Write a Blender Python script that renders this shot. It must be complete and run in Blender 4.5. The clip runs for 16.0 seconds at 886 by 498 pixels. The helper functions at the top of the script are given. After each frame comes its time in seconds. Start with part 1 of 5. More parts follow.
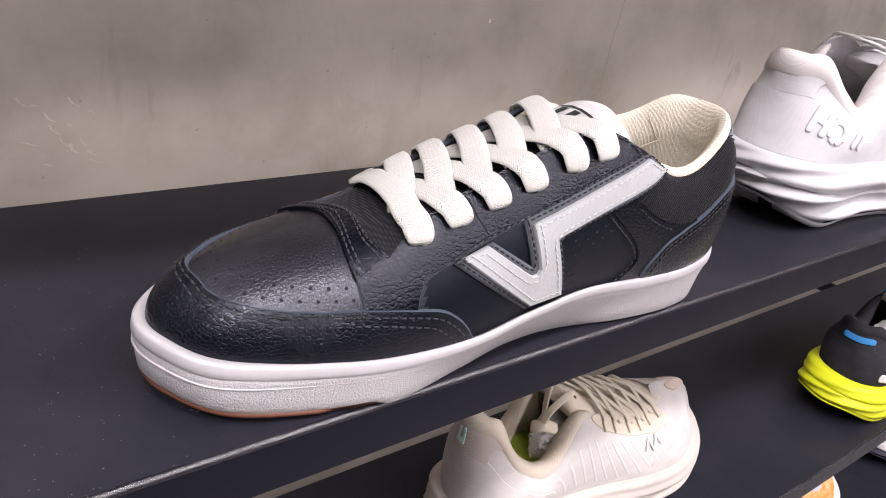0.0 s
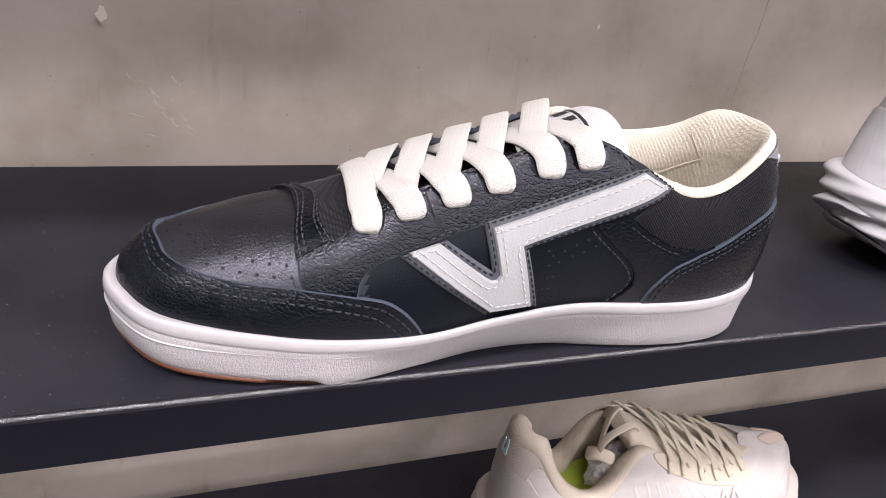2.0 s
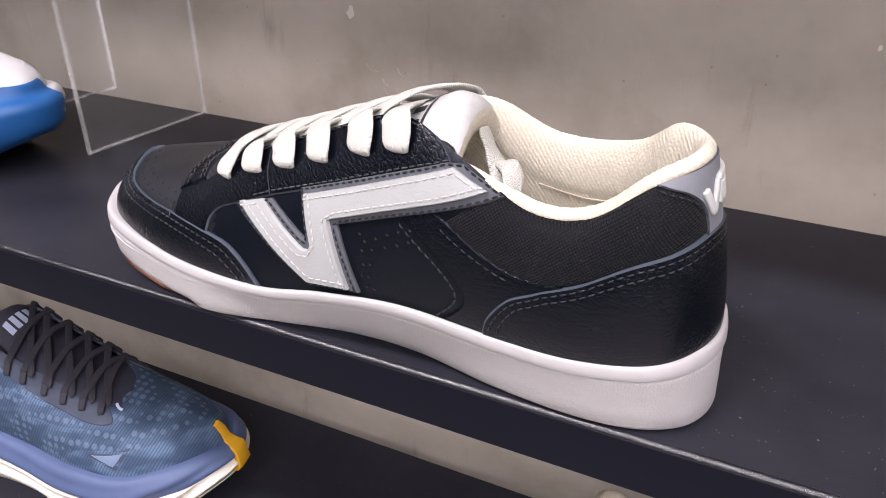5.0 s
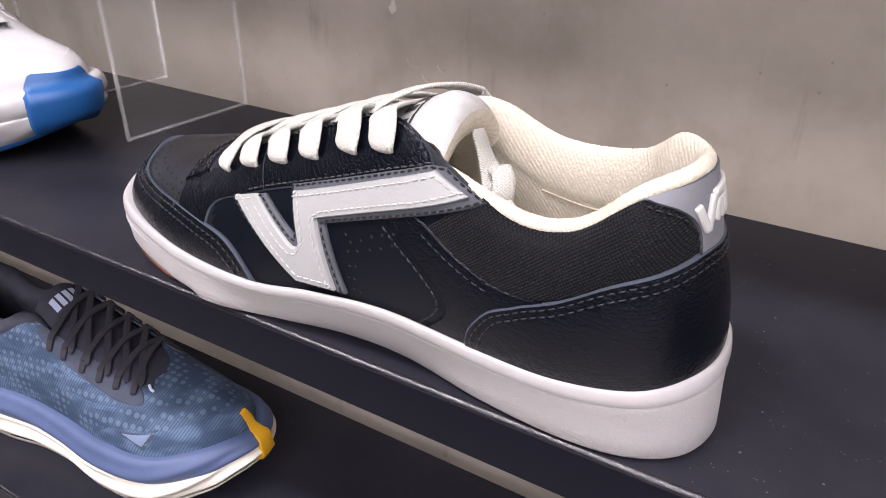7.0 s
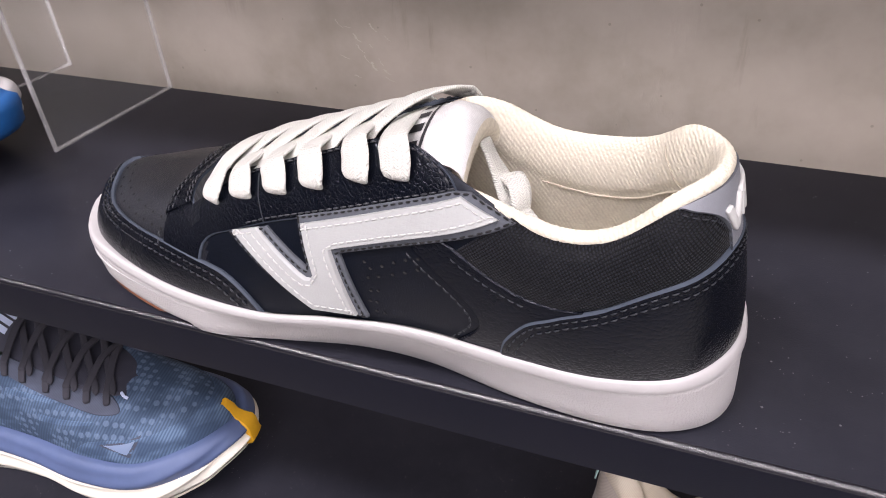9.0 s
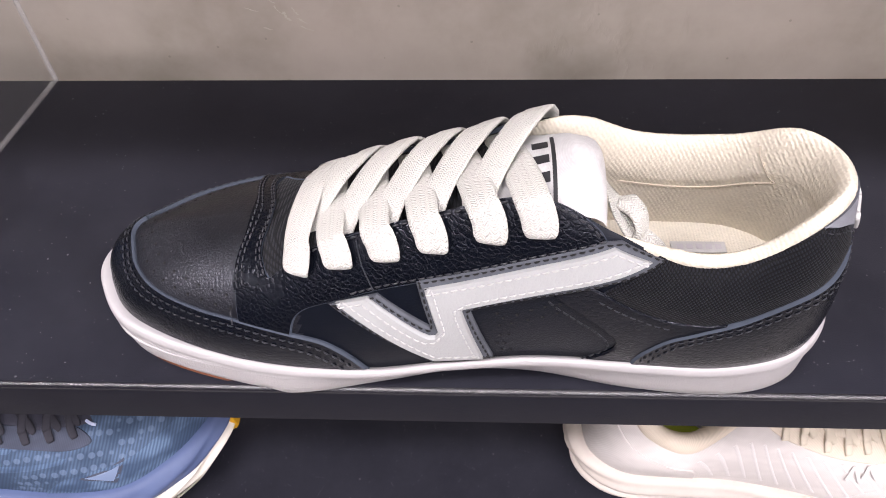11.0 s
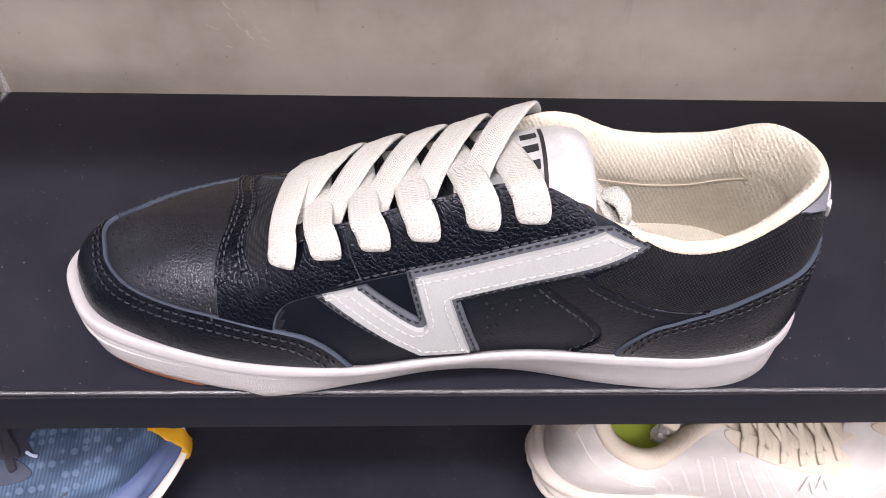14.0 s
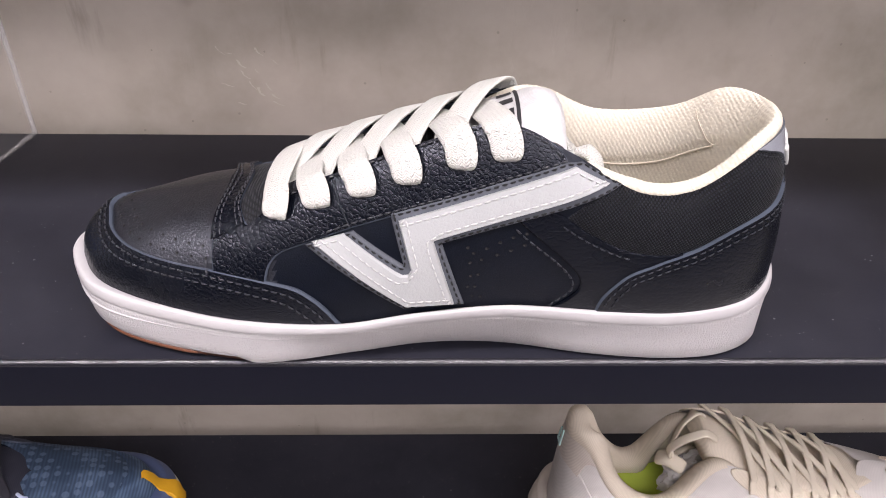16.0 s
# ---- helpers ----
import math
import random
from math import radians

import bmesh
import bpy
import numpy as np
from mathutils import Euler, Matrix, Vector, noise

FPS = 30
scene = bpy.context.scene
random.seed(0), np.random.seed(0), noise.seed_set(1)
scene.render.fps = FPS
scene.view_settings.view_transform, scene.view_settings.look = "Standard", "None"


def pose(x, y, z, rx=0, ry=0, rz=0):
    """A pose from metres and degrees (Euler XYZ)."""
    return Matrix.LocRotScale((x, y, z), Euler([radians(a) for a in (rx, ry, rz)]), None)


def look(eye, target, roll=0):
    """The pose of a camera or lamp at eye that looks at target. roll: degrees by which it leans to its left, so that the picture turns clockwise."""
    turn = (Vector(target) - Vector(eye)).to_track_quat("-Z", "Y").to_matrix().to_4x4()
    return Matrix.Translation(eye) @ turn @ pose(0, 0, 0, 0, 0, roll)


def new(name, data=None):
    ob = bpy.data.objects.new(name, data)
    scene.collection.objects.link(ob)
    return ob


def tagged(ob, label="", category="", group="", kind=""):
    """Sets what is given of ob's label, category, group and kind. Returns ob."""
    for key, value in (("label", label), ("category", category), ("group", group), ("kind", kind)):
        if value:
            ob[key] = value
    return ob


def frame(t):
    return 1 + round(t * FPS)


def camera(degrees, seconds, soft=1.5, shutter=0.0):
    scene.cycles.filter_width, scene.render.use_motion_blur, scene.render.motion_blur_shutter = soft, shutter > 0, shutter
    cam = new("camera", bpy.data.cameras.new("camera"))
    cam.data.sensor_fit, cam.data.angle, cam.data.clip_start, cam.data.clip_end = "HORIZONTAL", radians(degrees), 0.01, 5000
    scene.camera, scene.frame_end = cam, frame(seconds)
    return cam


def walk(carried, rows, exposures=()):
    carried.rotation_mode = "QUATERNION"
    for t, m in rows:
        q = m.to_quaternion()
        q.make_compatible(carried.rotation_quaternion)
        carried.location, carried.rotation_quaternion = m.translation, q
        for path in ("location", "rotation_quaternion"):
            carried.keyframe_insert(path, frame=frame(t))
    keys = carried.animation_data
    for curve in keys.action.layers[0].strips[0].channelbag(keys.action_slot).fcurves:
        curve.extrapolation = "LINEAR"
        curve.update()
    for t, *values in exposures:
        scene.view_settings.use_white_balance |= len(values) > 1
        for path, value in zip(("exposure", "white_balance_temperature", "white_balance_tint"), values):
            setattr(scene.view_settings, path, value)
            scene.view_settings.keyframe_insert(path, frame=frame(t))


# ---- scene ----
cam = camera(62.72, 16.0, 1.0)
SHELF = 1.15            # height of the display shelf's top
PATH = [
    (0.0, -0.2239, -0.1874, 0.1931, 62.58, -8.49, -35.39),
    (0.5, -0.2207, -0.1905, 0.1919, 62.48, -8.74, -33.63),
    (1.0, -0.2103, -0.1966, 0.1936, 62.13, -8.73, -30.49),
    (1.5, -0.1804, -0.2121, 0.1961, 61.46, -8.35, -25.47),
    (2.0, -0.1401, -0.2300, 0.2003, 60.89, -7.62, -18.70),
    (2.5, -0.0957, -0.2399, 0.2008, 60.49, -6.33, -10.49),
    (3.0, -0.0408, -0.2445, 0.2036, 60.31, -4.78, -1.95),
    (3.5, 0.0179, -0.2458, 0.2003, 60.37, -3.30, 6.30),
    (4.0, 0.0708, -0.2381, 0.1966, 60.53, -2.09, 13.66),
    (4.5, 0.1111, -0.2255, 0.1922, 60.85, -1.20, 19.90),
    (7.0, 0.1549, -0.1902, 0.1887, 60.78, -0.59, 30.74),
    (7.5, 0.1529, -0.1922, 0.1892, 60.26, -0.39, 30.23),
    (8.0, 0.1483, -0.1930, 0.1910, 59.27, 0.26, 28.71),
    (8.5, 0.1334, -0.1915, 0.2021, 57.15, 1.46, 25.52),
    (9.0, 0.1105, -0.1880, 0.2208, 53.63, 2.71, 20.38),
    (9.5, 0.0752, -0.1840, 0.2416, 50.27, 3.02, 14.75),
    (10.0, 0.0388, -0.1703, 0.2606, 45.69, 2.99, 9.25),
    (12.5, -0.0217, -0.1568, 0.2771, 40.38, -0.91, -1.57),
    (13.0, -0.0228, -0.1588, 0.2738, 41.27, -1.47, -1.74),
    (13.5, -0.0235, -0.1627, 0.2697, 42.95, -1.77, -1.76),
    (14.0, -0.0239, -0.1747, 0.2597, 45.16, -1.83, -1.61),
    (14.5, -0.0201, -0.1882, 0.2461, 47.91, -1.50, -1.33),
    (15.0, -0.0177, -0.2041, 0.2346, 50.89, -1.33, -1.29),
    (15.5, -0.0139, -0.2198, 0.2260, 53.69, -0.90, -1.02),
    (16.0, -0.0130, -0.2311, 0.2148, 55.94, -0.87, -1.09),
]
walk(cam, [(t, pose(x, y, SHELF + z, rx, ry, rz)) for t, x, y, z, rx, ry, rz in PATH])

# ---- light: shop ceiling ----
world = bpy.data.worlds.new("shop_air")
scene.world = world
world.use_nodes = True
world.node_tree.nodes["Background"].inputs[0].default_value = (1.0, 0.93, 0.95, 1)
world.node_tree.nodes["Background"].inputs[1].default_value = 0.02
scene.view_settings.exposure = -0.06


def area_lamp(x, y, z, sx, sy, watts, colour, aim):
    data = bpy.data.lights.new("unseen_ceiling_light", "AREA")
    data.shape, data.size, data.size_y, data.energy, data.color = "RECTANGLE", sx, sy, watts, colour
    ob = new("unseen_ceiling_light", data)
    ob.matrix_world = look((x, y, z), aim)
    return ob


WARM = (1.0, 0.920, 0.972)
# ceiling spots in a row before the shelves
for x, watts in ((-1.4, 34), (-0.5, 33), (0.4, 15), (1.4, 17)):
    area_lamp(x, -0.84, 2.96, 0.5, 0.14, watts, WARM, (x * 0.6, 0.0, SHELF))
# deeper rows, added out of view as fill for wall and shelves
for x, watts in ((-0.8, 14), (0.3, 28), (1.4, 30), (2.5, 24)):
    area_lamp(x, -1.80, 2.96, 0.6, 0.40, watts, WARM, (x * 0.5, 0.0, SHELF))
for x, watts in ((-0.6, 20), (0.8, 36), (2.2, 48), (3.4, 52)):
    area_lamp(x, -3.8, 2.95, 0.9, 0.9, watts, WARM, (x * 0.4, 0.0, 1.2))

# unseen lamps added close to the wall to brighten it behind the shelves
for x, watts in ((-0.95, 14), (0.3, 84), (1.55, 120)):
    area_lamp(x, 0.15, 2.97, 1.1, 0.08, watts, WARM, (x, 0.25, 0.0))
# unseen narrow lamp, added to brighten the wall, aimed at the middle of the shelf
spot = area_lamp(0.75, -2.9, 2.93, 0.5, 0.5, 0.5, WARM, (0.42, 0.30, SHELF + 0.05))
spot.data.spread = radians(34)

# ---- materials ----
def material(name, colour, rough=0.5, metal=0.0, spec=0.5):
    m = bpy.data.materials.new(name)
    m.use_nodes = True
    b = m.node_tree.nodes["Principled BSDF"]
    b.inputs["Base Color"].default_value = (*colour, 1)
    b.inputs["Roughness"].default_value = rough
    b.inputs["Metallic"].default_value = metal
    b.inputs["Specular IOR Level"].default_value = spec
    return m


class Nodes:
    """Short hand for building a material's nodes."""

    def __init__(self, m):
        self.t = m.node_tree
        self.b = self.t.nodes["Principled BSDF"]

    def add(self, kind, **values):
        n = self.t.nodes.new(kind)
        for key, value in values.items():
            n.inputs[key.replace("_", " ")].default_value = value
        return n

    def link(self, a, b):
        self.t.links.new(a, b)

    def coords(self, kind="Object", scale=(1, 1, 1), turn=(0, 0, 0)):
        c = self.t.nodes.new("ShaderNodeTexCoord")
        p = self.t.nodes.new("ShaderNodeMapping")
        p.inputs["Scale"].default_value = scale
        p.inputs["Rotation"].default_value = [radians(a) for a in turn]
        self.link(c.outputs[kind], p.inputs["Vector"])
        return p.outputs[0]

    def noise(self, vec, scale, detail=3.0, rough=0.55):
        n = self.add("ShaderNodeTexNoise", Scale=scale, Detail=detail, Roughness=rough)
        self.link(vec, n.inputs["Vector"])
        return n.outputs["Fac"]

    def voronoi(self, vec, scale, feature="F1", rand=1.0):
        n = self.add("ShaderNodeTexVoronoi", Scale=scale)
        n.feature = feature
        n.inputs["Randomness"].default_value = rand
        self.link(vec, n.inputs["Vector"])
        return n.outputs["Distance"]

    def wave(self, vec, scale, direction="X", distortion=0.0, profile="SIN"):
        n = self.add("ShaderNodeTexWave", Scale=scale, Distortion=distortion)
        n.bands_direction, n.wave_profile = direction, profile
        self.link(vec, n.inputs["Vector"])
        return n.outputs["Fac"]

    def ramp(self, fac, *stops):
        n = self.t.nodes.new("ShaderNodeValToRGB")
        e = n.color_ramp.elements
        while len(e) < len(stops):
            e.new(0.5)
        for el, (at, c) in zip(e, stops):
            el.position = at
            el.color = (*c, 1) if isinstance(c, tuple) else (c, c, c, 1)
        self.link(fac, n.inputs["Fac"])
        return n.outputs["Color"]

    def math(self, op, a, b=0.0):
        n = self.t.nodes.new("ShaderNodeMath")
        n.operation = op
        for i, v in enumerate((a, b)):
            if isinstance(v, (int, float)):
                n.inputs[i].default_value = v
            else:
                self.link(v, n.inputs[i])
        return n.outputs[0]

    def mix(self, fac, a, b, mode="MIX"):
        n = self.t.nodes.new("ShaderNodeMix")
        n.data_type, n.blend_type = "RGBA", mode
        for socket, v in ((n.inputs[0], fac), (n.inputs[6], a), (n.inputs[7], b)):
            if isinstance(v, (int, float)):
                socket.default_value = v
            elif isinstance(v, tuple):
                socket.default_value = (*v, 1)
            else:
                self.link(v, socket)
        return n.outputs[2]

    def bump(self, height, distance, strength=1.0, below=None):
        n = self.add("ShaderNodeBump", Distance=distance, Strength=strength)
        self.link(height, n.inputs["Height"])
        if below is not None:
            self.link(below, n.inputs["Normal"])
        return n.outputs[0]

    def colour(self, socket):
        self.link(socket, self.b.inputs["Base Color"])

    def rough(self, socket):
        self.link(socket, self.b.inputs["Roughness"])

    def normal(self, socket):
        self.link(socket, self.b.inputs["Normal"])


def leather(name, colour, rough, grain, depth, spec=0.5, fade=0.72, tint=(0.86, 0.89, 1.0)):
    """Leather with pebbled grain of the given cell size in metres."""
    m = material(name, colour, rough, 0, spec)
    k = Nodes(m)
    v = k.coords()
    warp = k.t.nodes.new("ShaderNodeVectorMath")
    warp.operation = "MULTIPLY_ADD"
    nz = k.add("ShaderNodeTexNoise", Scale=0.6 / grain, Detail=2.0)
    k.link(v, nz.inputs["Vector"])
    k.link(nz.outputs["Color"], warp.inputs[0])
    warp.inputs[1].default_value = (grain * 0.5,) * 3
    k.link(v, warp.inputs[2])
    edge = k.ramp(k.voronoi(warp.outputs[0], 1 / grain, "DISTANCE_TO_EDGE"), (0.0, 0.0), (0.05, 0.6), (0.16, 1.0))
    dome = k.ramp(k.voronoi(warp.outputs[0], 1 / grain, "SMOOTH_F1"), (0.0, 1.0), (0.75, 0.0))
    small = k.ramp(k.voronoi(warp.outputs[0], 2.3 / grain, "SMOOTH_F1"), (0.0, 1.0), (0.7, 0.0))
    pad = k.math("ADD", k.math("MULTIPLY", edge, 0.32), k.math("ADD", k.math("MULTIPLY", dome, 0.42), k.math("MULTIPLY", small, 0.22)))
    fine = k.noise(v, 2600, 3)
    b1 = k.bump(pad, depth)
    k.normal(k.bump(fine, depth * 0.5, 0.35, b1))
    big = k.noise(v, 45, 3)
    k.rough(k.math("ADD", k.math("MULTIPLY", big, 0.22), rough - 0.11))
    k.b.inputs["Specular Tint"].default_value = (*tint, 1)
    dim = tuple(c * fade for c in colour)
    k.colour(k.mix(k.ramp(k.noise(v, 130, 4), (0.3, 0.0), (0.7, 1.0)), dim, colour))
    return m


M = {}
M["smooth"] = leather("black_smooth_leather", (0.0022, 0.0034, 0.0072), 0.38, 0.0010, 0.00009, 0.24)
M["vamp"] = leather("black_satin_leather", (0.0040, 0.0043, 0.0062), 0.34, 0.0013, 0.00019, 0.72, tint=(0.84, 0.87, 1.0))
M["tumbled"] = leather("black_tumbled_leather", (0.0022, 0.0030, 0.0058), 0.24, 0.0019, 0.00022, 0.28)
M["fine_tumbled"] = leather("black_fine_grained_leather", (0.0022, 0.0030, 0.0058), 0.25, 0.0016, 0.00021, 0.40)
M["white_leather"] = leather("white_leather", (0.345, 0.352, 0.348), 0.42, 0.0015, 0.00012, 0.5, 0.95)
M["grey_leather"] = leather("grey_leather", (0.17, 0.175, 0.195), 0.5, 0.0011, 0.00006, 0.5, 0.9)
M["grey_suede"] = leather("slate_trim", (0.075, 0.081, 0.094), 0.75, 0.0008, 0.00005)
M["raw_edge"] = material("raw_leather_edge", (0.036, 0.046, 0.066), 0.8)


def woven(name, colour, pitch, depth, rough=0.9, turn=(0, 0, 0), kind="Object", dim=0.45):
    """Plain-woven cloth: threads of two directions with dark gaps."""
    m = material(name, colour, rough, 0, 0.25)
    k = Nodes(m)
    v = k.coords(kind, turn=turn)
    s = 0.314 / pitch
    a = k.wave(v, s, "X", 0.4)
    b = k.wave(v, s, "Z" if kind == "Object" else "Y", 0.4)
    weave = k.math("MULTIPLY", a, b)
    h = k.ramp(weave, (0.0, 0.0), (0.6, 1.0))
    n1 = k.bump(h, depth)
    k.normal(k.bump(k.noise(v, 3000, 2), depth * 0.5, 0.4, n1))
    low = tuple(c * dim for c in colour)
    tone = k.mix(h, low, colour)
    blotch = k.ramp(k.noise(v, 160, 3), (0.3, 0.8), (0.7, 1.0))
    k.colour(k.mix(1.0, tone, blotch, "MULTIPLY"))
    if "Sheen Weight" in k.b.inputs:
        k.b.inputs["Sheen Weight"].default_value = 0.04
    return m


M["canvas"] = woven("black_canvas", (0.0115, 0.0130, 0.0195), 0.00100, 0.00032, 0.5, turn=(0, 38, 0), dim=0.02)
M["canvas"].node_tree.nodes["Principled BSDF"].inputs["Specular IOR Level"].default_value = 0.12
M["webbing"] = woven("black_webbing", (0.018, 0.019, 0.024), 0.0013, 0.0003, 0.85, (0, 0, 0), dim=0.3)


def terry(name, colour, loop, depth):
    """Looped towelling cloth: small loops standing in slanting rows."""
    m = material(name, colour, 0.95, 0, 0.15)
    k = Nodes(m)
    v = k.coords()
    loops = k.ramp(k.voronoi(v, 1 / loop), (0.1, 1.0), (0.75, 0.0))
    rows = k.wave(k.coords(turn=(0, 32, 0)), 0.314 / (loop * 1.3), "X", 0.9)
    h = k.math("ADD", k.math("MULTIPLY", loops, 0.6), k.math("MULTIPLY", rows, 0.4))
    n1 = k.bump(h, depth)
    k.normal(k.bump(k.noise(v, 170, 3), 0.00015, 0.2, n1))
    tone = k.mix(h, tuple(c * 0.82 for c in colour), colour)
    k.colour(k.mix(1.0, tone, k.ramp(k.noise(v, 90, 3), (0.3, 0.90), (0.7, 1.0)), "MULTIPLY"))
    return m


M["lining"] = terry("cream_terry_lining", (0.625, 0.575, 0.475), 0.0012, 0.00028)
M["insole"] = terry("cream_sock_liner", (0.74, 0.695, 0.59), 0.0009, 0.00020)
M["label"] = woven("white_satin_label", (0.53, 0.525, 0.52), 0.0004, 0.00005, 0.45, dim=0.92)


def lace_material(name, colour, pitch=0.0016):
    """Flat braided cotton: columns of slanting plaits along the lace."""
    m = material(name, colour, 0.9, 0, 0.2)
    k = Nodes(m)
    c = k.t.nodes.new("ShaderNodeTexCoord")
    sep = k.t.nodes.new("ShaderNodeSeparateXYZ")
    k.link(c.outputs["UV"], sep.inputs[0])
    u, w = sep.outputs[0], sep.outputs[1]
    column = k.math("PINGPONG", k.math("ADD", w, 0.01), pitch * 1.05)
    slant = k.math("ADD", k.math("MULTIPLY", column, 0.8), k.math("MULTIPLY", k.noise(k.coords(), 520, 3), 0.0016))
    plait = k.math("SINE", k.math("MULTIPLY", k.math("ADD", u, slant), 6.283 / (pitch * 0.62)))
    groove = k.math("COSINE", k.math("MULTIPLY", k.math("ADD", w, 0.01), 6.283 / (pitch * 1.05)))
    h = k.math("ADD", k.math("MULTIPLY", plait, 0.36), k.math("MULTIPLY", groove, -0.10))
    hh = k.ramp(k.math("ADD", h, 0.5), (0.1, 0.0), (0.75, 1.0))
    obj = k.coords()
    n1 = k.bump(hh, 0.00030)
    k.normal(k.bump(k.noise(obj, 1900, 3), 0.0004, 0.4, n1))
    k.colour(k.mix(hh, tuple(x * 0.78 for x in colour), colour))
    return m


M["lace"] = lace_material("off_white_cotton_lace", (0.60, 0.594, 0.552))


def rubber(name, colour, rough, cell=0.0, depth=0.0):
    m = material(name, colour, rough, 0, 0.4)
    k = Nodes(m)
    v = k.coords()
    if cell:
        wob = k.coords(scale=(1, 1, 1.6))
        a = k.noise(wob, 0.9 / cell, 2, 0.5)
        ridge = k.math("PINGPONG", k.math("MULTIPLY", a, 6.0), 1.0)
        n1 = k.bump(ridge, depth)
        k.normal(k.bump(k.noise(v, 900, 3), depth * 0.4, 0.3, n1))
    else:
        k.normal(k.bump(k.noise(v, 500, 3), 0.0001, 0.15))
    dirt = k.ramp(k.noise(v, 38, 5, 0.7), (0.35, 0.90), (0.65, 1.0))
    k.colour(k.mix(1.0, colour, dirt, "MULTIPLY"))
    return m


M["midsole"] = leather("white_textured_rubber", (0.470, 0.454, 0.455), 0.55, 0.0012, 0.00042, 0.4, 0.95)
M["bead"] = rubber("white_smooth_rubber", (0.415, 0.402, 0.405), 0.38)
M["gum"] = rubber("gum_rubber", (0.125, 0.046, 0.024), 0.5)
M["hole"] = material("perforation_black", (0.004, 0.004, 0.005), 0.9)
M["black_thread"] = material("black_thread", (0.012, 0.0135, 0.018), 0.4)
M["grey_thread"] = material("grey_thread", (0.012, 0.014, 0.019), 0.5)
# Black thread again, with its glint painted in as a paler tone.
M["glint_thread"] = material("glint_black_thread", (0.022, 0.023, 0.028), 0.35)
M["white_thread"] = material("white_thread", (0.43, 0.43, 0.42), 0.7)
M["ink"] = material("black_print", (0.012, 0.012, 0.014), 0.6)


def powder_coat():
    """Black powder coat: fine orange peel, a haze of dust, small pale flecks."""
    m = material("black_powder_coat", (0.008, 0.008, 0.010), 0.34, 0, 0.13)
    k = Nodes(m)
    v = k.coords()
    k.normal(k.bump(k.noise(v, 1300, 2), 0.00022, 0.35))
    tiny = k.math("MULTIPLY", k.math("LESS_THAN", k.voronoi(v, 420), 0.12), k.math("GREATER_THAN", k.noise(v, 90, 3, 0.7), 0.56))
    larger = k.math("MULTIPLY", k.math("LESS_THAN", k.voronoi(v, 95), 0.05), k.math("GREATER_THAN", k.noise(v, 23, 2), 0.50))
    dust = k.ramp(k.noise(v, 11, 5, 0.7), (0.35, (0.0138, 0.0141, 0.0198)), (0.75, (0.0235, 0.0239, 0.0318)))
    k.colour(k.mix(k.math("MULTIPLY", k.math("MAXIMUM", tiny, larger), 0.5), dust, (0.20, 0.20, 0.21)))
    k.rough(k.math("ADD", k.math("MULTIPLY", k.noise(v, 40, 4), 0.16), 0.26))
    return m


M["shelf"] = powder_coat()
# Specular raised on the rounded edge to strengthen its highlight line.
M["shelf_edge"] = material("glossier_powder_coat_edge", (0.008, 0.008, 0.012), 0.24, 0, 0.75)
# Lip darker than the tray: its weaker light is put into the colour.
M["shelf_lip"] = material("darker_lip_powder_coat", (0.0048, 0.0053, 0.0102), 0.38, 0, 0.10)
k_ = Nodes(M["shelf_lip"])
k_.normal(k_.bump(k_.noise(k_.coords(), 1300, 2), 0.00022, 0.35))
k_.rough(k_.math("ADD", k_.math("MULTIPLY", k_.noise(k_.coords(), 40, 4), 0.2), 0.28))
k_ = Nodes(M["shelf_edge"])
k_.normal(k_.bump(k_.noise(k_.coords(), 1500, 2), 0.0004, 0.55))


def plaster():
    """Trowelled micro-cement: cloudy greige with darker vertical drags, pits and scrapes."""
    m = material("micro_cement", (0.272, 0.248, 0.221), 0.7, 0, 0.3)
    k = Nodes(m)
    v = k.coords()
    cloud = k.noise(v, 6.5, 6, 0.6)
    base = k.ramp(cloud, (0.32, (0.224, 0.200, 0.167)), (0.50, (0.333, 0.298, 0.257)), (0.70, (0.408, 0.367, 0.325)))
    rosy = k.ramp(k.noise(v, 3.1, 3), (0.42, 0.0), (0.75, 0.30))
    base = k.mix(rosy, base, (0.374, 0.313, 0.281))
    streak_v = k.coords(scale=(1.0, 1.0, 0.16), turn=(0, 7, 0))
    streak = k.ramp(k.noise(streak_v, 62, 5, 0.65), (0.60, 0.0), (0.74, 1.0))
    gate = k.ramp(k.noise(v, 9, 3), (0.45, 0.0), (0.62, 0.48))
    base = k.mix(k.math("MULTIPLY", streak, gate), base, (0.153, 0.136, 0.112))
    speck = k.math("LESS_THAN", k.voronoi(v, 46), 0.045)
    base = k.mix(k.math("MULTIPLY", speck, 0.4), base, (0.136, 0.122, 0.102))
    k.colour(base)
    scrape_v = k.coords(scale=(1.0, 1.0, 0.55), turn=(0, -35, 0))
    scrape = k.ramp(k.noise(scrape_v, 95, 5, 0.6), (0.56, 1.0), (0.66, 0.0))
    where = k.ramp(k.noise(v, 4.2, 2), (0.56, 0.0), (0.68, 1.0))
    n1 = k.bump(k.noise(v, 30, 6, 0.6), 0.0005, 0.35)
    n2 = k.bump(k.math("MULTIPLY", k.math("SUBTRACT", scrape, 1.0), where), 0.00025, 0.4, n1)
    k.normal(n2)
    k.rough(k.math("ADD", k.math("MULTIPLY", cloud, 0.3), 0.5))
    return m


M["wall"] = plaster()
M["plain_wall"] = material("matt_shop_paint", (0.14, 0.135, 0.135), 0.8)
M["floor"] = material("pale_shop_floor", (0.24, 0.228, 0.218), 0.5)
M["ceiling"] = material("white_ceiling_paint", (0.34, 0.33, 0.33), 0.9)


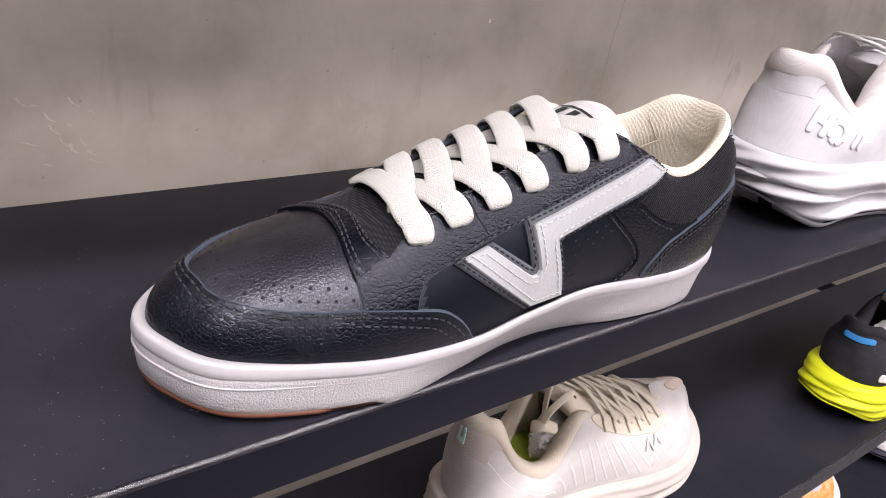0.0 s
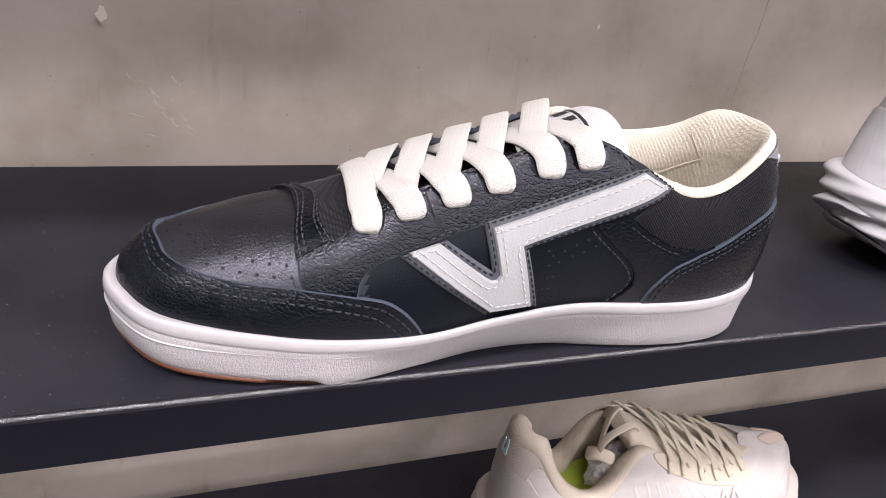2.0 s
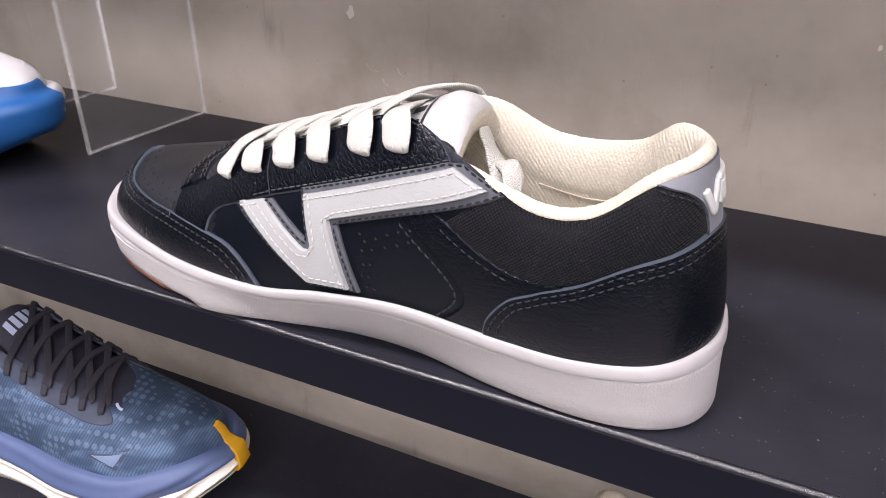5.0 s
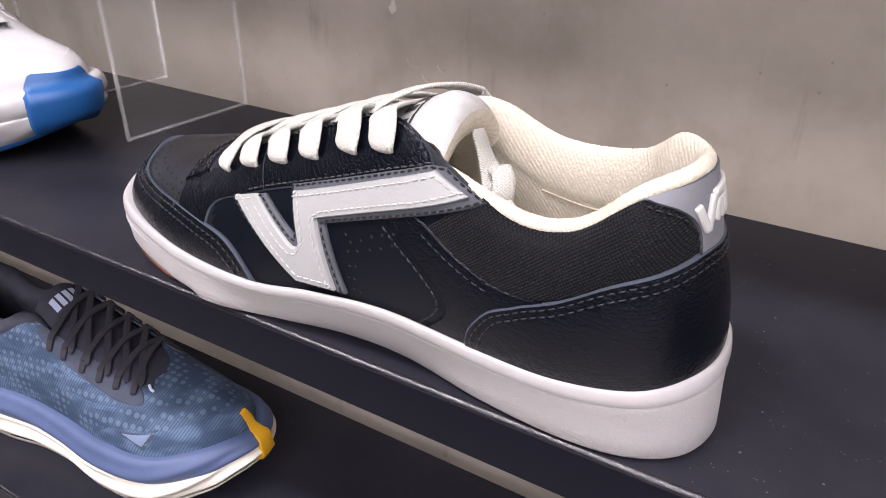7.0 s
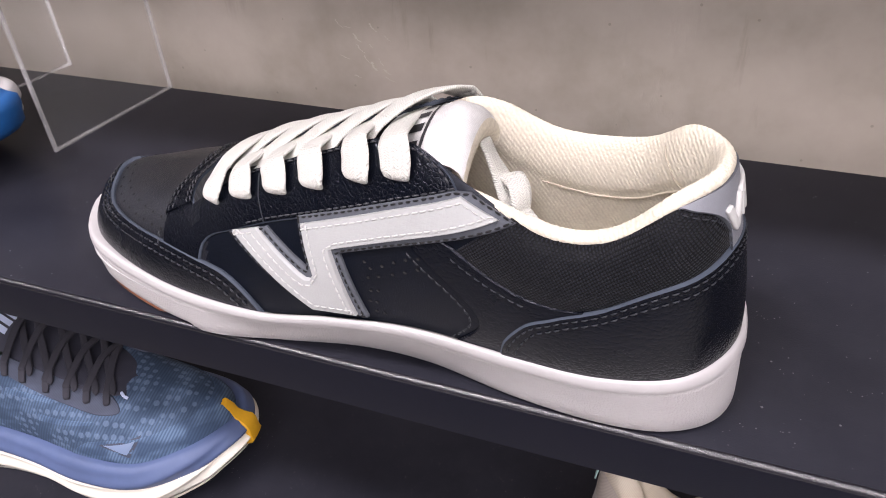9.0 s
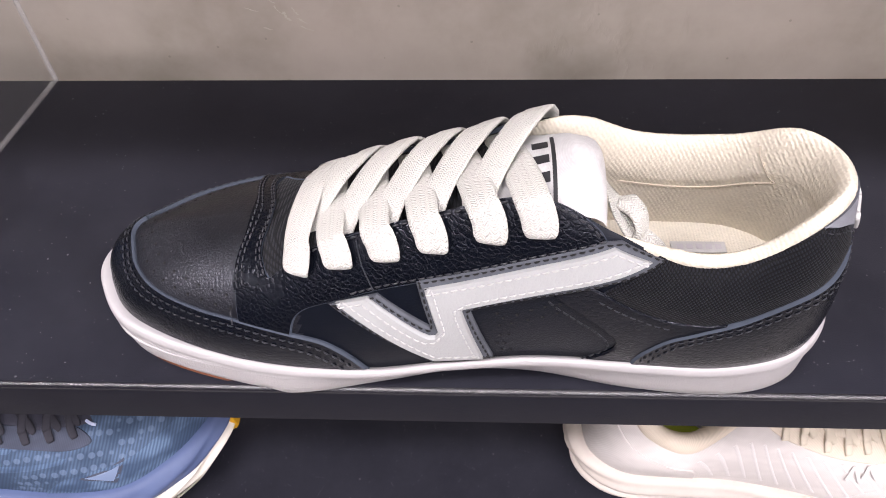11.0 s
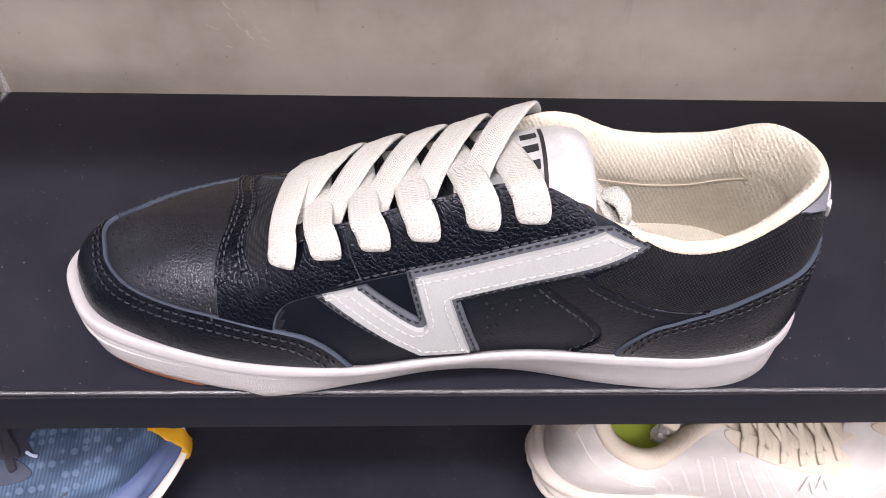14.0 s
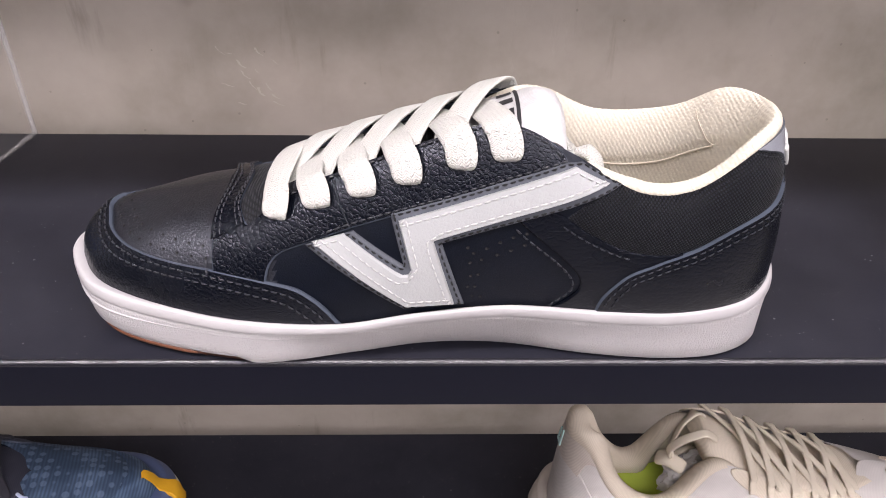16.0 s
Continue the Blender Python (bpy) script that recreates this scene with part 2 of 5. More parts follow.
def acrylic(name, alpha, rough, colour):
    m = material(name, colour, rough, 0, 0.5)
    m.node_tree.nodes["Principled BSDF"].inputs["Alpha"].default_value = alpha
    return m


M["acrylic"] = acrylic("clear_acrylic", 0.03, 0.04, (0.8, 0.82, 0.82))
# Whitish strips stand in for the light that clear edges catch.
M["acrylic_edge"] = acrylic("pale_acrylic_edge", 0.25, 0.25, (0.72, 0.72, 0.72))


# ---- mesh helpers ----
def part(name, data, mat, parent=None, label="", smooth=True):
    """Links a bmesh (or verts, faces) as one mesh object."""
    me = bpy.data.meshes.new(name)
    if isinstance(data, tuple):
        me.from_pydata([tuple(map(float, p)) for p in data[0]], [], [tuple(map(int, q)) for q in data[1]])
    else:
        data.to_mesh(me)
        data.free()
    mats = mat if isinstance(mat, (list, tuple)) else [mat]
    for one in mats:
        me.materials.append(one)
    me.update()
    if smooth:
        me.polygons.foreach_set("use_smooth", [True] * len(me.polygons))
    ob = new(name, me)
    if parent is not None:
        ob.parent = parent
    if label:
        ob["label"] = label
    return ob


def empty(name, m=None):
    ob = new(name)
    ob.empty_display_size = 0.05
    if m is not None:
        ob.matrix_world = m
    return ob


def block(x0, x1, y0, y1, z0, z1, bevel=0.0, segments=2):
    bm = bmesh.new()
    bmesh.ops.create_cube(bm, size=1, matrix=Matrix.Translation(((x0 + x1) / 2, (y0 + y1) / 2, (z0 + z1) / 2)) @ Matrix.Diagonal((x1 - x0, y1 - y0, z1 - z0, 1)))
    if bevel:
        bmesh.ops.bevel(bm, geom=bm.edges[:], offset=bevel, segments=segments, affect="EDGES", profile=0.5)
    return bm


# ---- the setting ----
SHELF_DEPTH, LIP, WALL_Y, STEP = 0.2247, 0.0257, 0.299, 0.298


def structure(ob, label, category):
    return tagged(ob, label, category, "", "structure")


structure(part("wall_north", block(-4, 4, WALL_Y, WALL_Y + 0.12, 0, 3.0), M["wall"], smooth=False), "greige trowelled micro-cement wall behind the shelves", "wall")
M["crack"] = material("cement_crack", (0.21, 0.185, 0.155), 0.9)
M["scrape"] = material("scraped_cement", (0.385, 0.35, 0.30), 0.9)
M["chip"] = material("pale_cement_chip", (0.56, 0.515, 0.46), 0.85)
wall = bpy.data.objects["wall_north"]
rng = random.Random(4)


def wall_line(name, pts, width, mat):
    """A thin uneven line drawn into the wall's face, through x and height over the shelf."""
    verts, faces = [], []
    for i in range(len(pts) - 1):
        (x0, z0), (x1, z1) = pts[i], pts[i + 1]
        for k in range(6):
            f = k / 6
            x = x0 + (x1 - x0) * f + rng.uniform(-0.0005, 0.0005)
            w = width * rng.uniform(0.35, 1.0)
            verts += [(x - w / 2, WALL_Y - 0.0004, SHELF + z0 + (z1 - z0) * f), (x + w / 2, WALL_Y - 0.0004, SHELF + z0 + (z1 - z0) * f)]
    faces = [(2 * i, 2 * i + 1, 2 * i + 3, 2 * i + 2) for i in range(len(verts) // 2 - 1)]
    return part(name, (verts, faces), mat, wall, smooth=False)


wall_line("crack", [(0.3545, 0.16), (0.3526, 0.1238), (0.3522, 0.091), (0.3495, 0.0724), (0.3498, 0.0535), (0.3494, 0.0396), (0.3509, 0.0169)], 0.0011, M["crack"])
for x, z, r in ((-0.18, 0.075, 0.0042), (0.02, 0.112, 0.0022), (0.19, 0.088, 0.0018)):
    pts = [(x + r * rng.uniform(0.6, 1.1) * math.cos(a), WALL_Y - 0.0005, SHELF + z + 1.3 * r * rng.uniform(0.6, 1.1) * math.sin(a)) for a in np.linspace(0, 2 * math.pi, 11)[:-1]]
    part("chip", (pts, [tuple(range(10))]), M["chip"], wall, smooth=False)
for i in range(14):
    x, z = -0.172 + rng.uniform(0, 0.05), -0.012 + rng.uniform(0, 0.050)
    d, a = rng.uniform(0.002, 0.005), rng.uniform(0.2, 1.4)
    wall_line("scrape", [(x, z), (x + d * math.cos(a), z - d * math.sin(a)), (x + 2 * d * math.cos(a * 0.8), z - 2 * d * math.sin(a * 0.8))], rng.uniform(0.0010, 0.0030), M["scrape"])

structure(part("wall_south", block(-4, 4, -5.62, -5.5, 0, 3.0), M["plain_wall"], smooth=False), "plain matt painted shop wall", "wall")
structure(part("wall_west", block(-4.12, -4, -5.62, WALL_Y + 0.12, 0, 3.0), M["plain_wall"], smooth=False), "plain matt painted shop wall", "wall")
structure(part("wall_east", block(4, 4.12, -5.62, WALL_Y + 0.12, 0, 3.0), M["plain_wall"], smooth=False), "plain matt painted shop wall", "wall")
structure(part("floor", block(-4.12, 4.12, -5.62, WALL_Y + 0.12, -0.1, 0), M["floor"], smooth=False), "plain grey shop floor", "floor")
structure(part("ceiling", block(-4.12, 4.12, -5.62, WALL_Y + 0.12, 3.0, 3.1), M["ceiling"], smooth=False), "plain white shop ceiling", "ceiling")


def display_shelf(z, label):
    """A folded steel shelf: flat tray with a rounded front edge and a turned-down lip, on two brackets."""
    thing = empty("display_shelf", pose(0, 0, z))
    r, t = 0.0024, 0.0015
    profile = [(SHELF_DEPTH, -0.012), (SHELF_DEPTH, 0.0)]
    profile += [(r - r * math.sin(a), -r + r * math.cos(a)) for a in np.linspace(0, math.pi / 2, 8)]
    profile += [(0.0, -LIP), (0.012, -LIP), (0.012, -LIP + t), (t, -LIP + t)]
    profile += [(t, -r), (r, -t), (SHELF_DEPTH - t, -t), (SHELF_DEPTH - t, -0.012)]
    xs = np.linspace(-1.5, 1.5, 3)
    n = len(profile)
    verts = [(x, y, zz) for x in xs for y, zz in profile]
    faces = [(i * n + j, i * n + (j + 1) % n, (i + 1) * n + (j + 1) % n, (i + 1) * n + j) for i in range(len(xs) - 1) for j in range(n)]
    faces += [tuple(range(n)), tuple(range(len(verts) - 1, len(verts) - n - 1, -1))]
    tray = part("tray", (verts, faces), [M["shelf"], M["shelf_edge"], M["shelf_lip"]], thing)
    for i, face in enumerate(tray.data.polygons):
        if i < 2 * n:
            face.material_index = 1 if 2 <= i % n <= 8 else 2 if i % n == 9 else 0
    tray.data.set_sharp_from_angle(angle=radians(32))
    for x in (-1.2, 0.95):
        bm = block(x - 0.004, x + 0.004, 0.03, WALL_Y, -0.022, -0.003, 0.001)
        part("bracket", bm, M["shelf"], thing, smooth=False)
    return tagged(thing, label, "shelf", "display shelves")


for k in (1, 0, -1, -2):
    display_shelf(SHELF + k * STEP, "long black powder-coated steel shelf fixed to the cement wall")

# ---- the form of a shoe ----
# A shoe is lofted over 22 stations that run from the back of the heel along the near side to the toe and back along the far side.
FEATHER = [(0.1338, 0.034, 0.0362), (0.129, 0.0148, 0.0358), (0.115, 0.0015, 0.0332), (0.090, -0.0035, 0.0310), (0.060, -0.0025, 0.0305),
           (0.020, -0.002, 0.033), (-0.015, -0.003, 0.030), (-0.048, -0.0035, 0.0245), (-0.085, -0.0015, 0.0245), (-0.115, 0.004, 0.027),
           (-0.1460, 0.0172, 0.0295), (-0.1590, 0.0322, 0.032), (-0.1624, 0.0465, 0.033), (-0.1527, 0.0622, 0.032), (-0.133, 0.0795, 0.029),
           (-0.100, 0.0935, 0.026), (-0.055, 0.091, 0.025), (-0.012, 0.081, 0.030), (0.028, 0.075, 0.032), (0.070, 0.0735, 0.031),
           (0.107, 0.0705, 0.0332), (0.129, 0.055, 0.0358)]
RIM = [(0.1205, 0.034, 0.1035), (0.119, 0.0165, 0.103), (0.106, 0.0055, 0.097), (0.088, 0.0035, 0.083), (0.0665, 0.003, 0.082),
       (0.040, 0.004, 0.0975), (0.014, 0.0125, 0.105), (-0.022, 0.0165, 0.092), (-0.058, 0.019, 0.0775), (-0.081, 0.029, 0.0678),
       (-0.090, 0.043, 0.0655), (-0.115, 0.044, 0.0615), (-0.130, 0.0455, 0.0585), (-0.115, 0.044, 0.0615), (-0.090, 0.043, 0.0655),
       (-0.079, 0.057, 0.0645), (-0.045, 0.0635, 0.0765), (-0.005, 0.0605, 0.0905), (0.027, 0.060, 0.1005), (0.060, 0.066, 0.086),
       (0.092, 0.0605, 0.0895), (0.1095, 0.0475, 0.1025)]
# rise and bulge of the lower handle, bulge and drop of the upper one
SWELL = [(0.023, -0.001, 0.0045, 0.018), (0.023, -0.0005, 0.0055, 0.018), (0.022, 0.005, 0.011, 0.014), (0.018, 0.006, 0.011, 0.010), (0.018, 0.005, 0.010, 0.010),
         (0.025, 0.003, 0.009, 0.012), (0.030, 0.003, 0.009, 0.009), (0.025, 0.002, 0.010, 0.008), (0.020, 0.002, 0.010, 0.008), (0.020, 0.001, 0.012, 0.004),
         (0.018, 0.000, 0.025, 0.003), (0.013, -0.001, 0.022, 0.004), (0.012, 0.000, 0.018, 0.004), (0.013, -0.001, 0.022, 0.004), (0.018, 0.000, 0.025, 0.003),
         (0.020, 0.001, 0.012, 0.004), (0.020, 0.002, 0.010, 0.008), (0.025, 0.003, 0.010, 0.008), (0.030, 0.003, 0.009, 0.009), (0.018, 0.005, 0.010, 0.010),
         (0.022, 0.005, 0.011, 0.014), (0.023, 0.000, 0.006, 0.018)]
TREAD = [(0.1385, 0.037, 0), (0.1335, 0.0165, 0), (0.117, 0.0045, 0), (0.092, 0.001, 0), (0.058, 0.004, 0), (0.020, 0.0115, 0), (-0.012, 0.0115, 0),
         (-0.045, 0.005, 0), (-0.082, -0.0015, 0), (-0.115, 0.0040, 0.000), (-0.1440, 0.0145, 0.001), (-0.1590, 0.0315, 0.003), (-0.1632, 0.0480, 0.004),
         (-0.1515, 0.064, 0.004), (-0.136, 0.078, 0.004), (-0.100, 0.092, 0.001), (-0.053, 0.089, 0), (-0.012, 0.077, 0), (0.028, 0.071, 0),
         (0.070, 0.071, 0), (0.107, 0.070, 0), (0.130, 0.057, 0)]


def ring(rows, s):
    """A closed smooth curve through the rows, at s in stations."""
    k = np.asarray(rows, float)
    n = len(k)
    s = np.asarray(s, float)
    i = np.floor(s).astype(int)
    f = (s - i)[..., None]
    a, b, c, d = (k[(i + j) % n] for j in (-1, 0, 1, 2))
    return 0.5 * (2 * b + (c - a) * f + (2 * a - 5 * b + 4 * c - d) * f ** 2 + (3 * b - a - 3 * c + d) * f ** 3)


def outward(rows, s):
    t = ring(rows, np.asarray(s) + 0.02) - ring(rows, np.asarray(s) - 0.02)
    n = np.stack([-t[..., 1], t[..., 0], 0 * t[..., 0]], -1)
    return n / np.linalg.norm(n, axis=-1, keepdims=True)


class Form:
    def __init__(self, feather, rim, swell, tread):
        self.feather, self.rim, self.swell, self.tread = (np.array(v, float) for v in (feather, rim, swell, tread))

    def at(self, s, h, lift=0.0):
        """The upper's surface at station s and share h of the way up, raised by lift."""
        s, h = np.broadcast_arrays(np.asarray(s, float), np.asarray(h, float))
        p = self._raw(s, h)
        if np.any(lift):
            e = 0.01
            ds = self._raw(s + e, h) - self._raw(s - e, h)
            dh = self._raw(s, np.minimum(h + e, 1)) - self._raw(s, np.maximum(h - e, 0))
            n = np.cross(dh, ds)
            n /= np.linalg.norm(n, axis=-1, keepdims=True) + 1e-12
            p = p + n * np.asarray(lift)[..., None]
        return p

    def _raw(self, s, h):
        f, r, w, n = ring(self.feather, s), ring(self.rim, s), ring(self.swell, s), outward(self.feather, s)
        up = np.array([0, 0, 1.0])
        b1 = f + up * w[..., :1] + n * w[..., 1:2]
        b2 = r + n * w[..., 2:3] - up * w[..., 3:4]
        h = h[..., None]
        return f * (1 - h) ** 3 + 3 * b1 * h * (1 - h) ** 2 + 3 * b2 * h * h * (1 - h) + r * h ** 3


def sheet(grid, wrap=False):
    """Vertices and faces of a grid of points."""
    a, b = grid.shape[:2]
    idx = np.arange(a * b).reshape(a, b)
    nxt = np.roll(idx, -1, 0) if wrap else idx[1:]
    cur = idx if wrap else idx[:-1]
    q = np.stack([cur[:, :-1], cur[:, 1:], nxt[:, 1:], nxt[:, :-1]], -1).reshape(-1, 4)
    return grid.reshape(-1, 3), q
# ---- end of form ----


SNEAKER = Form(FEATHER, RIM, SWELL, TREAD)
from mathutils.geometry import delaunay_2d_cdt

SU, HV = 0.031, 0.068   # metres that one station and the whole height measure


def dense(line, step=0.002, closed=False, curved=False):
    """A polyline in (station, height), resampled evenly in metres."""
    p = np.array(line, float)
    if curved:
        n = len(p)
        q = []
        for i in range(n if closed else n - 1):
            a, b, c, d = (p[(i + j) % n] if closed else p[min(max(i + j, 0), n - 1)] for j in (-1, 0, 1, 2))
            for f in np.linspace(0, 1, 9)[:-1]:
                q.append(0.5 * (2 * b + (c - a) * f + (2 * a - 5 * b + 4 * c - d) * f ** 2 + (3 * b - a - 3 * c + d) * f ** 3))
        if not closed:
            q.append(p[-1])
        p = np.array(q)
    if closed:
        p = np.vstack([p, p[:1]])
    m = p * (SU, HV)
    out = [p[:1]]
    for a, b, ma, mb in zip(p[:-1], p[1:], m[:-1], m[1:]):
        k = max(1, int(math.ceil(np.linalg.norm(mb - ma) / step)))
        out.append(a + (b - a) * (np.arange(1, k + 1) / k)[:, None])
    p = np.vstack(out)
    return p[:-1] if closed else p


def shifted(line, dist, closed=False):
    """The line moved sideways to its left by dist metres."""
    m = np.array(line) * (SU, HV)
    if closed:
        t = np.roll(m, -1, 0) - np.roll(m, 1, 0)
    else:
        t = np.gradient(m, axis=0)
    t /= np.linalg.norm(t, axis=1, keepdims=True) + 1e-12
    n = np.stack([-t[:, 1], t[:, 0]], 1)
    return (m + n * dist) / (SU, HV)


def area(line):
    m = np.array(line) * (SU, HV)
    return 0.5 * np.sum(m[:, 0] * np.roll(m[:, 1], -1) - np.roll(m[:, 0], -1) * m[:, 1])


def panel(name, form, outline, base, thick, mats, parent, label="", grid=0.003, edge=0.0006, fluff=0.0):
    """A piece of leather or cloth laid on the form: outline in (station, height), with a rounded cut edge."""
    p = np.array(outline)
    if area(p) < 0:
        p = p[::-1]
    inner = shifted(p, edge, True)
    m = p * (SU, HV)
    mi = inner * (SU, HV)
    lo, hi = m.min(0), m.max(0)
    gx, gy = np.meshgrid(np.arange(lo[0], hi[0], grid), np.arange(lo[1], hi[1], grid))
    g = np.stack([gx.ravel(), gy.ravel()], 1)
    a, b = m, np.roll(m, -1, 0)
    inside = np.zeros(len(g), bool)
    for (x0, y0), (x1, y1) in zip(a, b):
        cross = (y0 > g[:, 1]) != (y1 > g[:, 1])
        inside ^= cross & (g[:, 0] < (x1 - x0) * (g[:, 1] - y0) / (y1 - y0 + 1e-15) + x0)
    gap = np.min(np.linalg.norm(g[:, None] - m[None], axis=2), axis=1)
    g = g[inside & (gap > grid * 0.8)]
    n = len(m)
    pts = np.vstack([m, mi, g])
    loops = [(i, (i + 1) % n) for i in range(n)] + [(n + i, n + (i + 1) % n) for i in range(n)]
    verts, _, faces, orig, _, _ = delaunay_2d_cdt([Vector(q) for q in pts], loops, [], 1, 1e-7)
    v2 = np.array([tuple(q) for q in verts])
    rank = np.array([min(o) if o else 9 * n for o in orig])
    rimv = rank < n
    if fluff:
        gap = np.min(np.linalg.norm(v2[:, None] - m[None], axis=2), axis=1)
        puff = fluff * np.minimum(gap / 0.008, 1) ** 0.7
    else:
        puff = 0
    sh = v2 / (SU, HV)
    shut = sh[:, 1] > 0.99
    lift = np.where(rimv & ~shut, base + thick * 0.45, base + thick) + puff
    top = form.at(sh[:, 0], np.clip(sh[:, 1], 0, 1), lift)
    tris = []
    for fc in faces:
        tri = list(fc)
        c = np.cross(np.append(v2[tri[1]] - v2[tri[0]], 0), np.append(v2[tri[2]] - v2[tri[0]], 0))[2]
        tris.append(tri if c < 0 else tri[::-1])
    where = {}
    for i, r in enumerate(rank):
        if r < n and int(r) not in where:
            where[int(r)] = i
    foot = form.at(p[:, 0], np.clip(p[:, 1], 0, 1), np.full(n, base - 0.0006))
    k = len(top)
    verts3 = np.vstack([top, foot])
    quads = []
    for i in range(n):
        j = (i + 1) % n
        if i in where and j in where:
            quads.append([where[i], where[j], k + j, k + i])
    ob = part(name, (verts3, tris + quads), mats, parent, label)
    ob.data.set_sharp_from_angle(angle=radians(33))
    if isinstance(mats, (list, tuple)) and len(mats) > 1:
        nt = len(tris)
        slots = [0] * nt + [1] * len(quads)
        for fi, tri in enumerate(tris):
            if any(rimv[q] and not shut[q] for q in tri) and all(rank[q] < 2 * n for q in tri):
                slots[fi] = 1
        ob.data.polygons.foreach_set("material_index", slots)
    return ob


def thread_row(q, q2, pitch, length, width, verts, faces):
    """One row of stitches along the points q, q2 lying just over them."""
    d = np.concatenate([[0], np.cumsum(np.linalg.norm(np.diff(q, axis=0), axis=1))])
    for at in np.arange(pitch / 2, d[-1] - length / 2, pitch):
        ends = [np.array([np.interp(at + o * length, d, q[:, i]) for i in range(3)]) for o in (-0.5, -0.25, 0.25, 0.5)]
        up = np.array([np.interp(at, d, q2[:, i]) - np.interp(at, d, q[:, i]) for i in range(3)])
        up /= np.linalg.norm(up)
        along = ends[3] - ends[0]
        along /= np.linalg.norm(along)
        side = np.cross(along, up)
        k = len(verts)
        for e, (w, z) in zip(ends, ((0.45, -0.6), (1, 0.55), (1, 0.55), (0.45, -0.6))):
            for a in range(5):
                t = 2 * math.pi * a / 5
                verts.append(e + width / 2 * (w * math.cos(t) * side + (w * math.sin(t) * 0.8 + z) * up))
        for r in range(3):
            for a in range(5):
                b = (a + 1) % 5
                faces.append((k + 5 * r + a, k + 5 * r + b, k + 5 * r + 5 + b, k + 5 * r + 5 + a))


def stitches(name, form, lines, lift, mat, parent, pitch=0.0034, length=0.0026, width=0.00085, closed=False):
    """Rows of single thread stitches along lines in (station, height)."""
    verts, faces = [], []
    for line in lines:
        p = dense(line, 0.0012, closed)
        q = form.at(p[:, 0], np.clip(p[:, 1], 0, 1), np.full(len(p), lift))
        q2 = form.at(p[:, 0], np.clip(p[:, 1], 0, 1), np.full(len(p), lift + 0.001))
        thread_row(q, q2, pitch, length, width, verts, faces)
    ob = part(name, (verts, faces), mat, parent)
    ob["kind"] = "stuff"
    return ob


def side_places(form, points, lo=1.6, hi=10.4):
    """Stations and heights of points of the near side given as x and z."""
    s, h = np.meshgrid(np.linspace(lo, hi, 330), np.linspace(0, 1, 90), indexing="ij")
    g = form.at(s, h)
    out = []
    for x, z in points:
        i = np.unravel_index(np.argmin((g[..., 0] - x) ** 2 + (g[..., 2] - z) ** 2), s.shape)
        a, b = s[i], h[i]
        for _ in range(4):
            e = 0.004
            p, ps, ph = form.at(a, b), form.at(a + e, b), form.at(a, min(b + e, 1.0))
            j = np.array([[(ps[0] - p[0]) / e, (ph[0] - p[0]) / e], [(ps[2] - p[2]) / e, (ph[2] - p[2]) / e]])
            if b >= 0.995 or abs(np.linalg.det(j)) < 1e-9:
                break
            da, db = np.linalg.solve(j, [x - p[0], z - p[2]])
            a, b = a + float(np.clip(da, -0.1, 0.1)), float(np.clip(b + np.clip(db, -0.05, 0.05), 0, 1))
        out.append((a, b))
    return np.array(out)


def side_line(form, points, step=0.003, closed=True):
    p = [np.array(q, float) for q in points]
    if closed:
        p.append(p[0])
    out = []
    for a, b in zip(p[:-1], p[1:]):
        k = max(1, int(np.linalg.norm(b - a) / step))
        out += [a + (b - a) * i / k for i in range(k)]
    if not closed:
        out.append(p[-1])
    return side_places(form, out)


def far(line):
    """The place on the far side that mirrors one of the near side."""
    near_s = [0, 1, 2.4, 3.7, 4.8, 6, 7.2, 8.5, 10, 11, 12]
    far_s = [22, 21, 20, 19, 18, 17, 16, 15, 14, 13, 12]
    p = np.array(line, float)
    return np.stack([np.interp(p[:, 0], near_s, far_s), p[:, 1]], 1)


